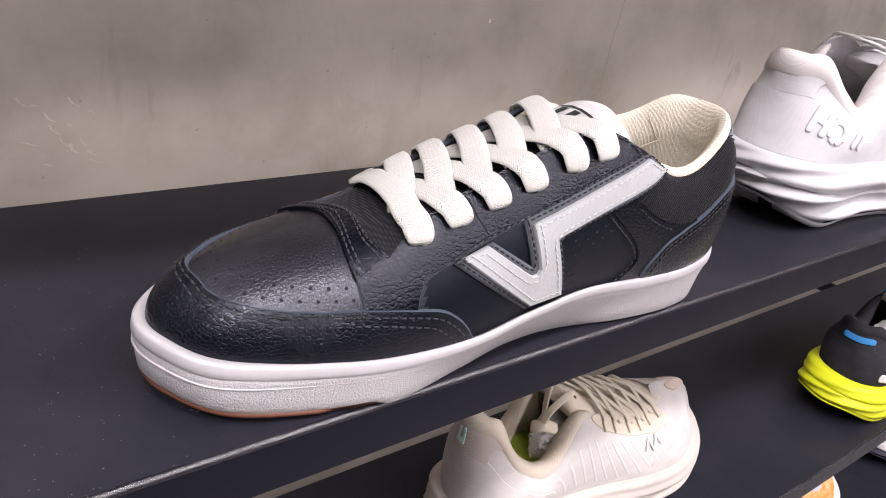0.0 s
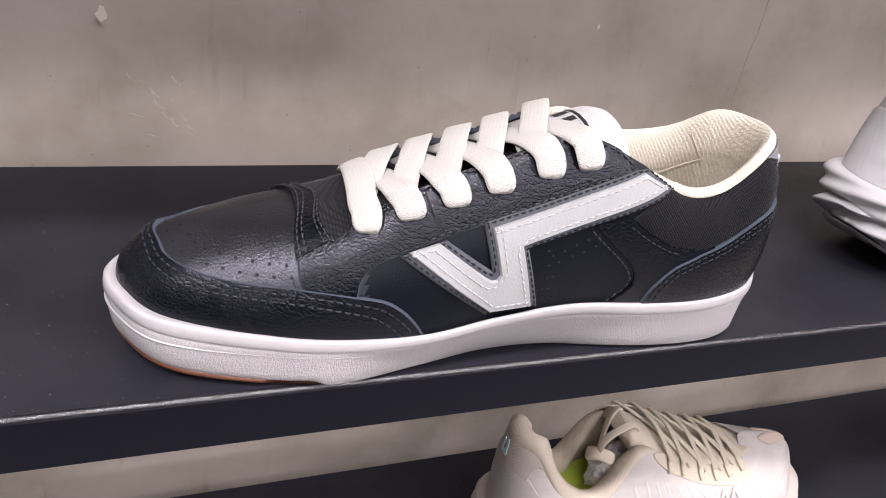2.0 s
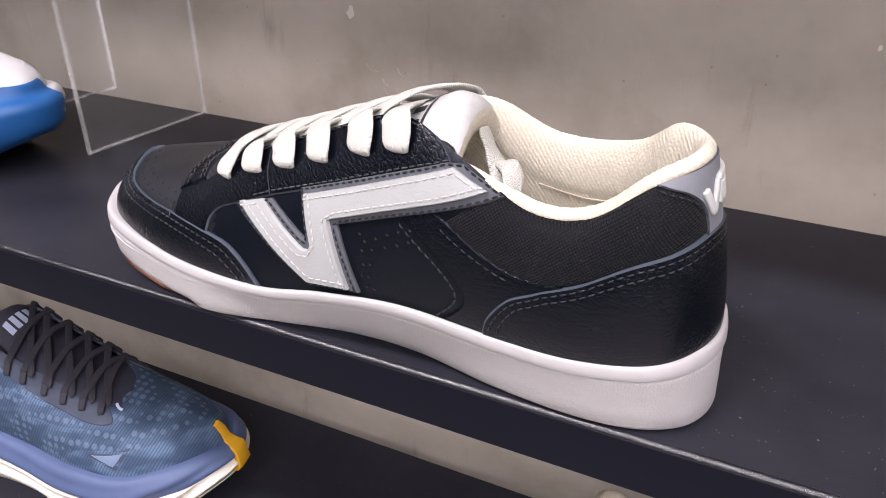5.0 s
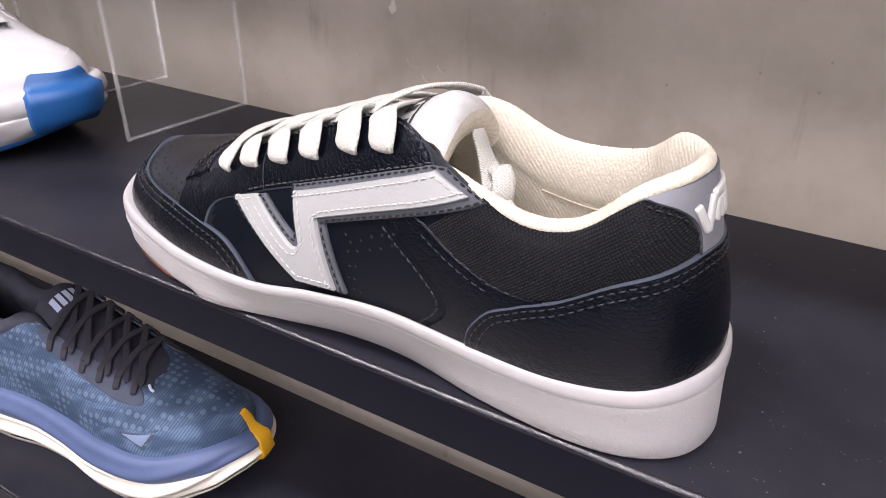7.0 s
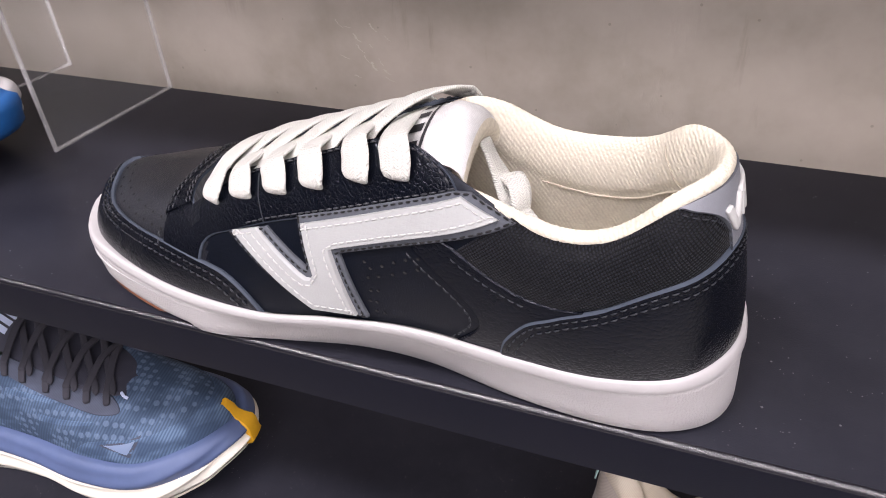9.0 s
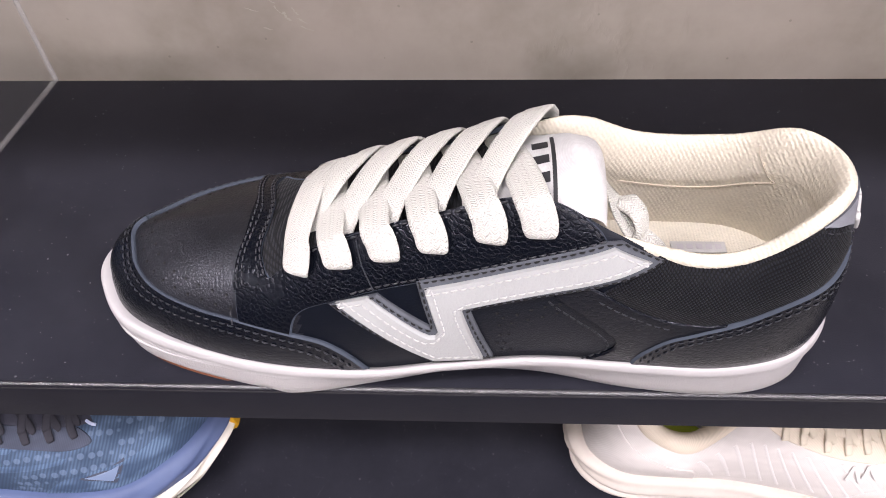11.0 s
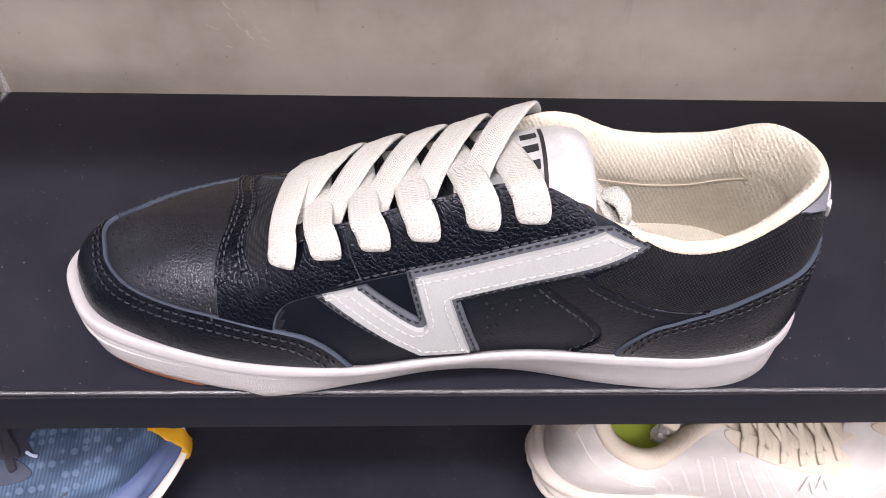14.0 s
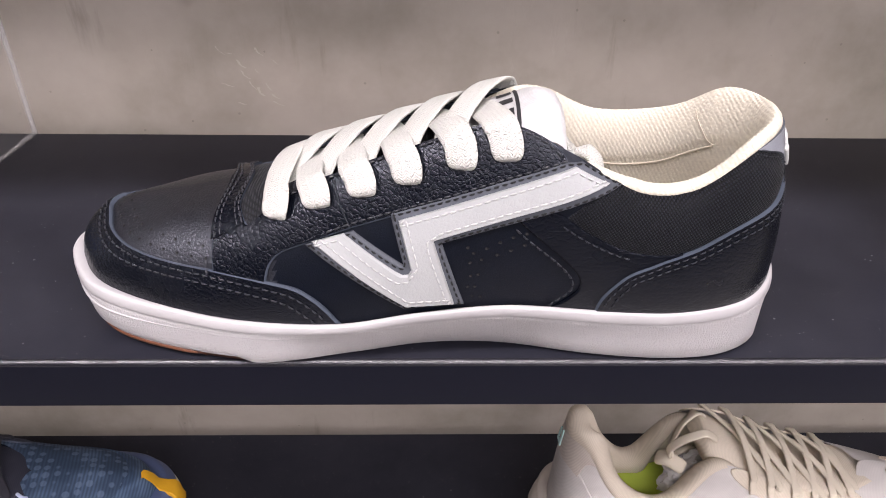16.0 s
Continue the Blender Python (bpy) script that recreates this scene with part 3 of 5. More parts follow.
def ribbon(path, ups, width, thick, n=40, ends=(0.75, 0.75), taper=0.12, twist=0.0):
    """A flat cord along a smooth path; returns verts, faces and the cord's own uv."""
    p, u = np.array(path, float), np.array(ups, float)
    m = len(p)
    t = np.linspace(0, m - 1, n)
    i = np.minimum(t.astype(int), m - 2)
    f = (t - i)[:, None]

    def cat(q):
        a, b, c, d = q[np.maximum(i - 1, 0)], q[i], q[i + 1], q[np.minimum(i + 2, m - 1)]
        return 0.5 * (2 * b + (c - a) * f + (2 * a - 5 * b + 4 * c - d) * f ** 2 + (3 * b - a - 3 * c + d) * f ** 3)

    c, up = cat(p), cat(u)
    tan = np.gradient(c, axis=0)
    tan /= np.linalg.norm(tan, axis=1, keepdims=True)
    up -= tan * np.sum(up * tan, 1, keepdims=True)
    up /= np.linalg.norm(up, axis=1, keepdims=True)
    side = np.cross(tan, up)
    length = np.concatenate([[0], np.cumsum(np.linalg.norm(np.diff(c, axis=0), axis=1))])
    share = length / length[-1]
    w = np.ones(n)
    for e, d in ((ends[0], share), (ends[1], 1 - share)):
        w = np.minimum(w, e + (1 - e) * np.sqrt(1 - (1 - np.clip(d / taper, 0, 1)) ** 2))
    k = 14
    verts, uvs = [], []
    for j in range(n):
        for a in range(k):
            th = 2 * math.pi * a / k
            ex, ey = math.cos(th), math.sin(th)
            x = math.copysign(abs(ex) ** 0.55, ex) * width / 2 * w[j]
            y = math.copysign(abs(ey) ** 0.8, ey) * thick / 2
            verts.append(c[j] + side[j] * x + up[j] * y)
            uvs.append((length[j], x))
    faces = []
    for j in range(n - 1):
        for a in range(k):
            b = (a + 1) % k
            faces.append((j * k + a, j * k + b, (j + 1) * k + b, (j + 1) * k + a))
    faces += [tuple(range(k))[::-1], tuple(range((n - 1) * k, n * k))]
    return verts, faces, uvs


def cord(name, parent, mat, path, ups, width, thick, label="", **more):
    v, fc, uv = ribbon(path, ups, width, thick, **more)
    ob = part(name, (v, fc), mat, parent, label)
    layer = ob.data.uv_layers.new(name="cord")
    for loop in ob.data.loops:
        layer.data[loop.index].uv = uv[loop.vertex_index]
    return ob


def sole_rings(form, rows):
    """Rings of a sole between the tread (share 0) and the feather line (share 1)."""
    s = np.linspace(0, 22, 352, endpoint=False)
    t, f, n = ring(form.tread, s), ring(form.feather, s), outward(form.feather, s)
    out = []
    for share, push, rise in rows:
        toe = np.clip((-0.11 - f[:, :1]) / 0.04, 0, 1)
        lip = 0.0026 * toe * share if push >= 0.0018 else 0
        p = t * (1 - share) + f * share + n * (push + lip + 0.0022 * toe * 6.75 * share * (1 - share) ** 2)
        p[:, 2] += rise + (0.0030 * np.clip((-0.088 - f[:, 0]) / 0.006, 0, 1) if 0 < rise and share < 0.04 else 0)
        out.append(p)
    return np.stack(out, 1)


# ---- the black sneaker ----
sneaker = empty("sneaker", pose(0, 0, SHELF))
tagged(sneaker, "black leather low-top sneaker with white side stripe and off-white laces", "shoe")
FM = SNEAKER
EDGED = [M["tumbled"], M["raw_edge"]]
s_all = np.linspace(0, 22, 352, endpoint=False)
part("upper", sheet(FM.at(s_all[:, None], np.linspace(0, 1, 48)[None]), True), [M["smooth"], M["vamp"]], sneaker, "smooth black leather upper")
upper = bpy.data.objects["upper"].data
bm = bmesh.new()
bm.from_mesh(upper)
bmesh.ops.remove_doubles(bm, verts=[v for v in bm.verts if v.co.x < -0.0885 and v.co.z > 0.056], dist=0.0009)
bm.to_mesh(upper)
bm.free()
for face in upper.polygons:
    face.material_index = int(face.center.x < -0.072)

# soles
part("midsole", sheet(sole_rings(FM, [(0, -0.012, 0.0014), (0, 0.0002, 0.0014), (0.03, 0.0012, 0.0018), (0.25, 0.0018, 0.0026), (0.5, 0.0024, 0.002),
                                      (0.72, 0.0032, 0.0006), (0.82, 0.0034, 0.0), (0.86, 0.0020, 0.0)]), True), M["midsole"], sneaker, "white rubber cup sole with fine texture")
part("bead", sheet(sole_rings(FM, [(0.83, 0.0022, 0.0), (0.84, 0.0038, 0.0), (0.86, 0.0042, 0.0), (0.92, 0.0042, 0.0002), (0.985, 0.0038, 0.0006), (1.0, 0.0030, 0.0012),
                                   (1.0, 0.0018, 0.0012), (1.0, 0.0008, 0.0002), (1.0, -0.002, -0.002)]), True), M["bead"], sneaker, "smooth white upper band of the sole")
part("outsole", sheet(sole_rings(FM, [(0, -0.03, 0.0), (0, -0.0030, 0.0), (0, -0.0022, 0.0005), (0, -0.0020, 0.0030)]), True), M["gum"], sneaker, "brown gum rubber outsole")
# raised gum bumper round the toe and the groove above it
s_toe = np.linspace(8.75, 15.2, 120)
t_, f_, n_ = ring(FM.tread, s_toe), ring(FM.feather, s_toe), outward(FM.feather, s_toe)
end = np.clip(np.minimum(s_toe - 8.75, 15.2 - s_toe) / 0.12, 0, 1)[:, None]
up_ = np.array([0, 0, 1.0])
toe_ = np.clip((-0.11 - f_[:, :1]) / 0.05, 0, 1)
top_share = 0.11 + 0.08 * toe_
rows = [t_ - n_ * 0.008 + up_ * 0.0002]
for q, e in ((0.0, -0.0034), (0.25, -0.0010), (0.6, 0.0010), (0.9, 0.0016), (1.0, 0.0004)):
    sh = top_share * q
    rows.append(t_ * (1 - sh) + f_ * sh + n_ * ((e + 0.0026 * toe_ * sh + 0.0022 * toe_ * 6.75 * sh * (1 - sh) ** 2) * end - 0.002 * (1 - end)) + up_ * (0.0004 + 0.0018 * q))
part("toe_bumper", sheet(np.stack(rows, 1)), M["gum"], sneaker, "brown gum rubber toe bumper")
s_gr = np.linspace(7.1, 15.6, 150)
t_, f_, n_ = ring(FM.tread, s_gr), ring(FM.feather, s_gr), outward(FM.feather, s_gr)
mid_ = t_ * 0.36 + f_ * 0.64 + n_ * 0.0034 * np.clip((-0.11 - f_[:, :1]) / 0.04, 0, 1)
rows = [mid_ + n_ * e + up_ * z for e, z in ((0.0020, 0.0011), (0.0031, 0.0013), (0.0031, 0.0016), (0.0020, 0.0018))]
part("sole_ridge", sheet(np.stack(rows, 1)), M["bead"], sneaker, "moulded line round the front of the sole")

# leather panels
WING = [(6.97, 0.0), (7.13, 0.10), (7.34, 0.19), (7.61, 0.262), (8.1, 0.318), (8.62, 0.335), (9.21, 0.328), (9.75, 0.332), (10.25, 0.362), (10.84, 0.435),
        (11.46, 0.56), (11.95, 0.625)]
wing_far = far(WING[:-1])[::-1].tolist()
WING_ALL = WING + [(12.35, 0.615)] + wing_far
edge_wing = dense(WING_ALL, 0.002, curved=True)
base_wing = dense([(wing_far[-1][0], 0.0), (WING[0][0], 0.0)], 0.004)[1:-1]
panel("toe_wing", FM, np.vstack([edge_wing, base_wing]), 0.0004, 0.0014, [M["fine_tumbled"], M["raw_edge"]], sneaker, "black tumbled leather toe guard with raw edge")
FRONT = [(8.62, 0.325), (8.78, 0.42), (8.95, 0.515), (9.28, 0.655), (9.68, 0.79), (10.05, 0.92), (10.22, 0.998)]
TOP_EDGE = [(8.50, 0.76), (8.25, 0.90), (7.9, 0.965), (7.5, 0.99), (6.8, 0.995), (6.0, 0.995), (5.55, 0.995), (5.33, 0.99), (5.15, 0.965), (5.03, 0.91)]
EYE_LOW = side_line(FM, [(0.0393, 0.094), (0.0172, 0.0864), (-0.0032, 0.079), (-0.0243, 0.0715), (-0.0415, 0.0656), (-0.0582, 0.059)], closed=False)
EYE_CURL = dense([(7.62, 0.51), (7.86, 0.475), (7.93, 0.41), (7.88, 0.30), (7.84, 0.24)], 0.002, curved=True)
FRONT_LOW, BACK_LOW = [(8.60, 0.28)] + FRONT[:4], [(8.98, 0.775), (8.78, 0.705), (8.60, 0.655)]
eyestay_line = np.vstack([dense(FRONT_LOW, 0.002, curved=True), dense(BACK_LOW, 0.002, curved=True), dense(TOP_EDGE, 0.002, curved=True), EYE_LOW[1:-1], EYE_CURL[1:]])
panel("eyestay", FM, eyestay_line, 0.0, 0.0012, EDGED, sneaker, "black tumbled leather lace stay")
panel("eyestay", FM, far(eyestay_line)[::-1], 0.0, 0.0012, EDGED, sneaker, "black tumbled leather lace stay")


def throat_strip(front, back, lift, rise, count=13):
    """A strip across the throat between two curves of the near side and their mirror images, drawn taut over the gap."""
    def resample(line, n):
        p = dense(line, 0.001, curved=True)
        q = FM.at(p[:, 0], p[:, 1])
        d = np.concatenate([[0], np.cumsum(np.linalg.norm(np.diff(q, axis=0), axis=1))])
        return np.stack([np.interp(np.linspace(0, d[-1], n), d, p[:, i]) for i in (0, 1)], 1)
    a, b = resample(front, 26), resample(back, 26)
    rows = []
    for g in np.linspace(0, 1, count):
        line = a * (1 - g) + b * g
        near_, far_ = FM.at(line[:, 0], line[:, 1], np.full(26, lift)), FM.at(*far(line).T, np.full(26, lift))
        gap = [near_[-1] * (1 - q) + far_[-1] * q + up_ * rise * g * 4 * q * (1 - q) for q in (0.2, 0.4, 0.6, 0.8)]
        row = np.vstack([near_, gap, far_[::-1]])
        for _ in range(10):
            row[1:-1] = 0.25 * row[:-2] + 0.5 * row[1:-1] + 0.25 * row[2:]
        rows.append(row)
    return np.array(rows)


BAR_EDGE = [(8.66, 0.665), (8.80, 0.715), (9.00, 0.785), (9.20, 0.865), (9.45, 0.995)]
bar_top = throat_strip(FRONT[2:], BAR_EDGE, 0.0019, 0.0012)
skirt = bar_top[[0, -1]] - up_ * 0.0018
bar_ob = part("vamp_bar", sheet(np.concatenate([skirt[:1], bar_top, skirt[1:]], 0)[::-1]), EDGED, sneaker, "black tumbled leather bar across the throat")
bar_n = bar_top.shape[1] - 1
for i, face in enumerate(bar_ob.data.polygons):
    face.material_index = int(i < bar_n)
bar_ob.data.set_sharp_from_angle(angle=radians(40))
web_top = throat_strip([(8.74, 0.650), (8.90, 0.745), (9.30, 0.90), (9.50, 0.99)], [(8.52, 0.640), (8.42, 0.74), (8.18, 0.90), (7.75, 0.985)], 0.0007, 0.0030)
part("throat_webbing", sheet(web_top[::-1]), M["webbing"], sneaker, "ribbed black textile in front of the laces")
verts, faces = [], []
for f in (1.2, 3.2, 9.4, 11.2):
    row = bar_top[int(f)] * (1 - f % 1) + bar_top[int(f) + 1] * (f % 1)
    fine = np.array([[np.interp(a, np.arange(len(row)), row[:, i]) for i in range(3)] for a in np.linspace(0, len(row) - 1, 160)]) + up_ * 0.0002
    thread_row(fine, fine + up_ * 0.001, 0.0032, 0.0024, 0.0008, verts, faces)
part("bar_stitching", (verts, faces), M["glint_thread"], sneaker)["kind"] = "stuff"
HEEL_EDGE = [(4.14, 0.0), (4.09, 0.18), (3.90, 0.36), (3.60, 0.455), (3.30, 0.515), (2.54, 0.605), (1.75, 0.622), (0.96, 0.64), (0.4, 0.632), (0.0, 0.63)]
COUNTER = HEEL_EDGE + [(-22 + q[0], q[1]) for q in far(HEEL_EDGE[:-1])[::-1].tolist()]
edge_heel = dense(COUNTER, 0.002, curved=True)
base_heel = dense([(COUNTER[-1][0], 0.0), (COUNTER[0][0], 0.0)], 0.004)[1:-1]
CANVAS = [(4.80, 0.60), (4.46, 0.565), (3.93, 0.535), (3.33, 0.53), (2.54, 0.600), (1.75, 0.615), (0.98, 0.64)]
TAB = [(0.97, 0.63), (1.00, 0.74), (1.15, 0.815), (1.40, 0.885), (1.70, 0.945), (1.90, 0.999)]
canvas_line = np.vstack([dense(CANVAS, 0.002, curved=True), dense(TAB, 0.002, curved=True)[1:], dense([(1.90, 0.999), (3.2, 0.999), (4.38, 0.999)], 0.003)[1:], dense([(4.38, 0.999), (4.80, 0.60)], 0.003)[1:-1]])
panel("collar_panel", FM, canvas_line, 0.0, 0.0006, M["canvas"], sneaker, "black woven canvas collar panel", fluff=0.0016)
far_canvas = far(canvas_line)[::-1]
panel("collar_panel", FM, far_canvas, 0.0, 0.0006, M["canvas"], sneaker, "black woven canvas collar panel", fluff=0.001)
QUARTER = [(5.25, 0.50), (5.17, 0.485), (4.90, 0.43), (4.62, 0.365), (4.42, 0.285), (4.36, 0.20), (4.42, 0.11), (4.56, 0.0)]
side_edge = np.vstack([dense(QUARTER, 0.002, curved=True), dense([(4.56, 0.0), (4.0, 0.0)], 0.003)[1:], dense([(4.0, 0.0), (3.8, 0.36), (3.2, 0.52)], 0.003)[1:],
                       dense([(3.2, 0.535), (3.93, 0.54), (4.46, 0.57), (4.88, 0.61), (5.25, 0.60)], 0.003, curved=True)])
panel("side_panel", FM, side_edge, 0.0, 0.0013, [M["tumbled"], M["tumbled"]], sneaker, "black tumbled leather side panel")
panel("heel_counter", FM, np.vstack([edge_heel, base_heel]), 0.0005, 0.0018, EDGED, sneaker, "black tumbled leather heel counter with raw edge")
tab_far = [(-22 + q[0], q[1]) for q in far(TAB)[::-1].tolist()]
tab_line = np.vstack([dense(TAB, 0.002, curved=True), dense([(1.90, 0.999), (0.0, 0.999), (tab_far[0][0], 0.999)], 0.003)[1:], dense(tab_far, 0.002, curved=True)[1:],
                      dense([(tab_far[-1][0], 0.60), (0.97, 0.60)], 0.003)[:-1]])
panel("heel_tab", FM, tab_line, 0.0002, 0.0014, [M["grey_leather"], M["grey_suede"]], sneaker, "grey leather heel tab")

# the side stripe
WHITE = [(-0.0561, 0.0600), (-0.0438, 0.0640), (-0.0245, 0.0512), (-0.0218, 0.0497), (-0.0195, 0.0500), (-0.0183, 0.0520), (-0.0226, 0.0705), (0.0405, 0.0935),
         (0.0530, 0.0868), (-0.0098, 0.0643), (-0.0018, 0.0366), (-0.0209, 0.0353)]
GREY = [(-0.0592, 0.0585), (-0.0405, 0.0650), (-0.0212, 0.0530), (-0.0259, 0.0722), (0.0374, 0.0948), (0.0432, 0.0948), (0.0585, 0.0853), (-0.0068, 0.0629), (0.0022, 0.0350), (-0.0216, 0.0330)]
white_line = side_line(FM, WHITE, 0.002)
grey_line = side_line(FM, GREY, 0.002)
panel("stripe_backing", FM, grey_line, 0.0004, 0.0016, [M["grey_suede"], M["grey_suede"]], sneaker, "slate grey backing of the stripe")
panel("side_stripe", FM, white_line, 0.0020, 0.0017, [M["white_leather"], M["white_leather"]], sneaker, "white grained leather zigzag stripe", edge=0.0004)
grey_in = shifted(grey_line if area(grey_line) > 0 else grey_line[::-1], 0.0010, True)
stitches("backing_stitching", FM, [np.vstack([grey_in, grey_in[:1]])], 0.0021, M["hole"], sneaker, 0.0031, 0.0022, 0.0008)
seam_in = shifted(white_line if area(white_line) > 0 else white_line[::-1], 0.0021, True)
stitches("stripe_stitching", FM, [np.vstack([seam_in, seam_in[:1]])], 0.0038, M["white_thread"], sneaker, 0.0033, 0.0026, 0.00075)

# rows of stitching on the black leather
rows = [shifted(edge_wing[6:-6], -0.0028), shifted(edge_wing[6:-6], -0.0062)]
stitches("toe_stitching", FM, rows, 0.0019, M["black_thread"], sneaker, 0.0036, 0.0026)
fr = dense(FRONT_LOW[:3], 0.002, curved=True)
rows = [shifted(fr[3:], -0.0018), shifted(EYE_LOW[::-1], -0.0020)[2:], shifted(dense(TOP_EDGE, 0.002, curved=True)[6:], 0.0022)]
rows += [far(q) for q in rows]
stitches("lace_stay_stitching", FM, rows, 0.0016, M["glint_thread"], sneaker, 0.0034, 0.0026)
he = edge_heel
rows = [shifted(he[4:-4], 0.0022), shifted(he[4:-4], 0.0050)]
cv = dense(CANVAS, 0.002, curved=True)
rows += [shifted(cv[:24], 0.0026), shifted(dense(QUARTER, 0.002, curved=True), 0.0022), shifted(dense(QUARTER, 0.002, curved=True), -0.0022)[4:]]
stitches("heel_stitching", FM, rows[:3], 0.0024, M["grey_thread"], sneaker, 0.0034, 0.0024, 0.0006)
stitches("quarter_stitching", FM, rows[3:4], 0.0015, M["black_thread"], sneaker, 0.0036, 0.0026)
stitches("tab_stitching", FM, [shifted(dense(TAB, 0.002, curved=True), -0.0018)], 0.0018, M["grey_thread"], sneaker, 0.0032, 0.0023, 0.0006)
seam = side_line(FM, [(-0.0415, 0.066), (-0.0455, 0.0735), (-0.0475, 0.0800)], 0.001, closed=False)
stitches("stay_seam", FM, [seam], 0.0012, M["black_thread"], sneaker, 0.0011, 0.0012, 0.0007)


def perforations(name, form, places, parent, lift=0.0003, r=0.00072):
    verts, faces = [], []
    for s, h in places:
        c = form.at(s, h, lift)
        n = form.at(s, h, 0.001) - form.at(s, h)
        n /= np.linalg.norm(n)
        a = np.cross(n, (0.3, 0.1, 1.0))
        a /= np.linalg.norm(a)
        b = np.cross(n, a)
        k = len(verts)
        for i in range(8):
            t = 2 * math.pi * i / 8
            verts.append(c + r * (math.cos(t) * a + math.sin(t) * b))
        for i in range(8):
            t = 2 * math.pi * i / 8
            verts.append(c - n * 0.0002 + r * 0.45 * (math.cos(t) * a + math.sin(t) * b))
        faces += [(k + i, k + (i + 1) % 8, k + 8 + (i + 1) % 8, k + 8 + i) for i in range(8)]
        faces.append(tuple(range(k + 8, k + 16)))
    ob = part(name, (verts, faces), M["hole"], parent)
    ob["kind"] = "stuff"
    return ob


holes = []
for lift_h, first in ((0.06, 8.75), (0.14, 8.95)):
    line = np.array([(s, h + lift_h * (1.0 if s < 10.6 else 1.25)) for s, h in edge_wing if first < s < 14.6])
    run = np.concatenate([[0], np.cumsum(np.linalg.norm(np.diff(FM.at(line[:, 0], line[:, 1]), axis=0), axis=1))])
    for d in np.arange(0.002, run[-1], 0.0066):
        holes.append((np.interp(d, run, line[:, 0]), np.interp(d, run, line[:, 1])))
perforations("toe_perforation_field", FM, holes, sneaker)
HOLES = [(0.0031, 0.0612), (0.0054, 0.0588), (0.0103, 0.0610), (0.0152, 0.0637), (0.0200, 0.0660), (0.0250, 0.0678), (0.0300, 0.0700), (0.0143, 0.0583), (0.0195, 0.0604), (0.0245, 0.0630),
         (0.0041, 0.0545), (0.0085, 0.0560), (0.0075, 0.0491), (0.0045, 0.0485), (0.0064, 0.0432), (0.0036, 0.0432), (0.0088, 0.0379), (0.0055, 0.0383)]
perforations("side_perforation_field", FM, side_places(FM, HOLES), sneaker)


# ---- collar lining, insole and tongue ----
def collar_lining(form, s0, s1, parent, mat, pad=0.0095, floor=0.036, name="lining", count=110, roll=1.0, lap=((-0.0012, -0.0035), (-0.0014, -0.0006), (-0.0002, 0.0022)), fuzz=0.0):
    s = np.linspace(s0, s1, count)
    r, n, f = ring(form.rim, s), outward(form.feather, s), ring(form.feather, s)
    ease = np.clip(np.minimum(s - s0, s1 - s) / 1.1, 0.06, 1)[:, None] ** 0.7
    rows = []
    for inn, dz in (*lap, (0.0024, 0.0040), (0.0056, 0.0036), (0.0088, 0.0012), (0.0104, -0.0036), (0.0108, -0.0090), (0.0094, -0.0165), (0.0064, -0.0205), (0.0056, -0.0225)):
        k = pad / 0.011 * ease if inn > 0.003 else ease
        rows.append(r - n * inn * k + up_ * (dz * roll * ease - 0.005 * (1 - ease)))
    deep = f - n * 0.006
    deep[:, 2] = floor
    for q in (0.25, 0.5, 0.75, 1.0):
        rows.append(rows[10] * (1 - q) + deep * q)
    grid = np.stack(rows, 1)
    if fuzz:
        k = np.linspace(0, grid.shape[1] - 1, grid.shape[1] * 3)
        i = np.minimum(k.astype(int), grid.shape[1] - 2)
        fine = grid[:, i] * (1 - (k - i))[None, :, None] + grid[:, i + 1] * (k - i)[None, :, None]
        soft = fine.copy()
        soft[:, 1:-1] = 0.25 * fine[:, :-2] + 0.5 * fine[:, 1:-1] + 0.25 * fine[:, 2:]
        soft += np.random.default_rng(5).normal(0, fuzz, soft.shape)
        part(name, sheet(soft), mat, parent, "cream terry collar lining")
        return s, grid
    part(name, sheet(grid), mat, parent, "cream terry collar lining")
    return s, grid


lin_s, lin = collar_lining(FM, 17.3, 27.22, sneaker, M["lining"], pad=0.0064, count=420, lap=((0.0008, -0.0014), (-0.0009, 0.0004), (-0.0002, 0.0024)), fuzz=0.00006)
# Lining seams are thin cords; the crease's shade is their darker cream.
M["seam"] = material("cream_seam_shadow", (0.44, 0.39, 0.31), 0.9)


def lining_point(s, row):
    k = int(np.argmin(np.abs(lin_s - s)))
    r0 = int(row)
    p = lin[k, r0] * (1 - (row - r0)) + lin[k, min(r0 + 1, lin.shape[1] - 1)] * (row - r0)
    inward = -outward(FM.feather, np.array(s))
    return p + inward * 0.0004, inward


for path_ in ([(20.55, 5.5), (20.65, 6.5), (20.8, 7.5), (20.95, 8.5), (21.1, 9.6)], [(21.1, 9.6), (20.6, 9.7), (20.0, 9.7), (19.4, 9.7), (18.8, 9.7)]):
    q = [lining_point(*v) for v in path_]
    cord("lining_seam", sneaker, M["seam"], [a for a, _ in q], [b for _, b in q], 0.0007, 0.0005, n=30)
s_in = np.linspace(0, 22, 120, endpoint=False)
rim_in = ring(FM.feather, s_in) - outward(FM.feather, s_in) * 0.004
rim_in[:, 2] = 0.0365
rows = [rim_in * (1 - q) + (np.stack([rim_in[:, 0] * 0.8, 0 * rim_in[:, 1] + 0.040, 0 * rim_in[:, 2] + 0.0345], 1)) * q for q in (0, 0.12, 0.4, 0.8, 1.0)]
part("insole", sheet(np.stack(rows, 1), True), M["insole"], sneaker, "cream cloth insole")
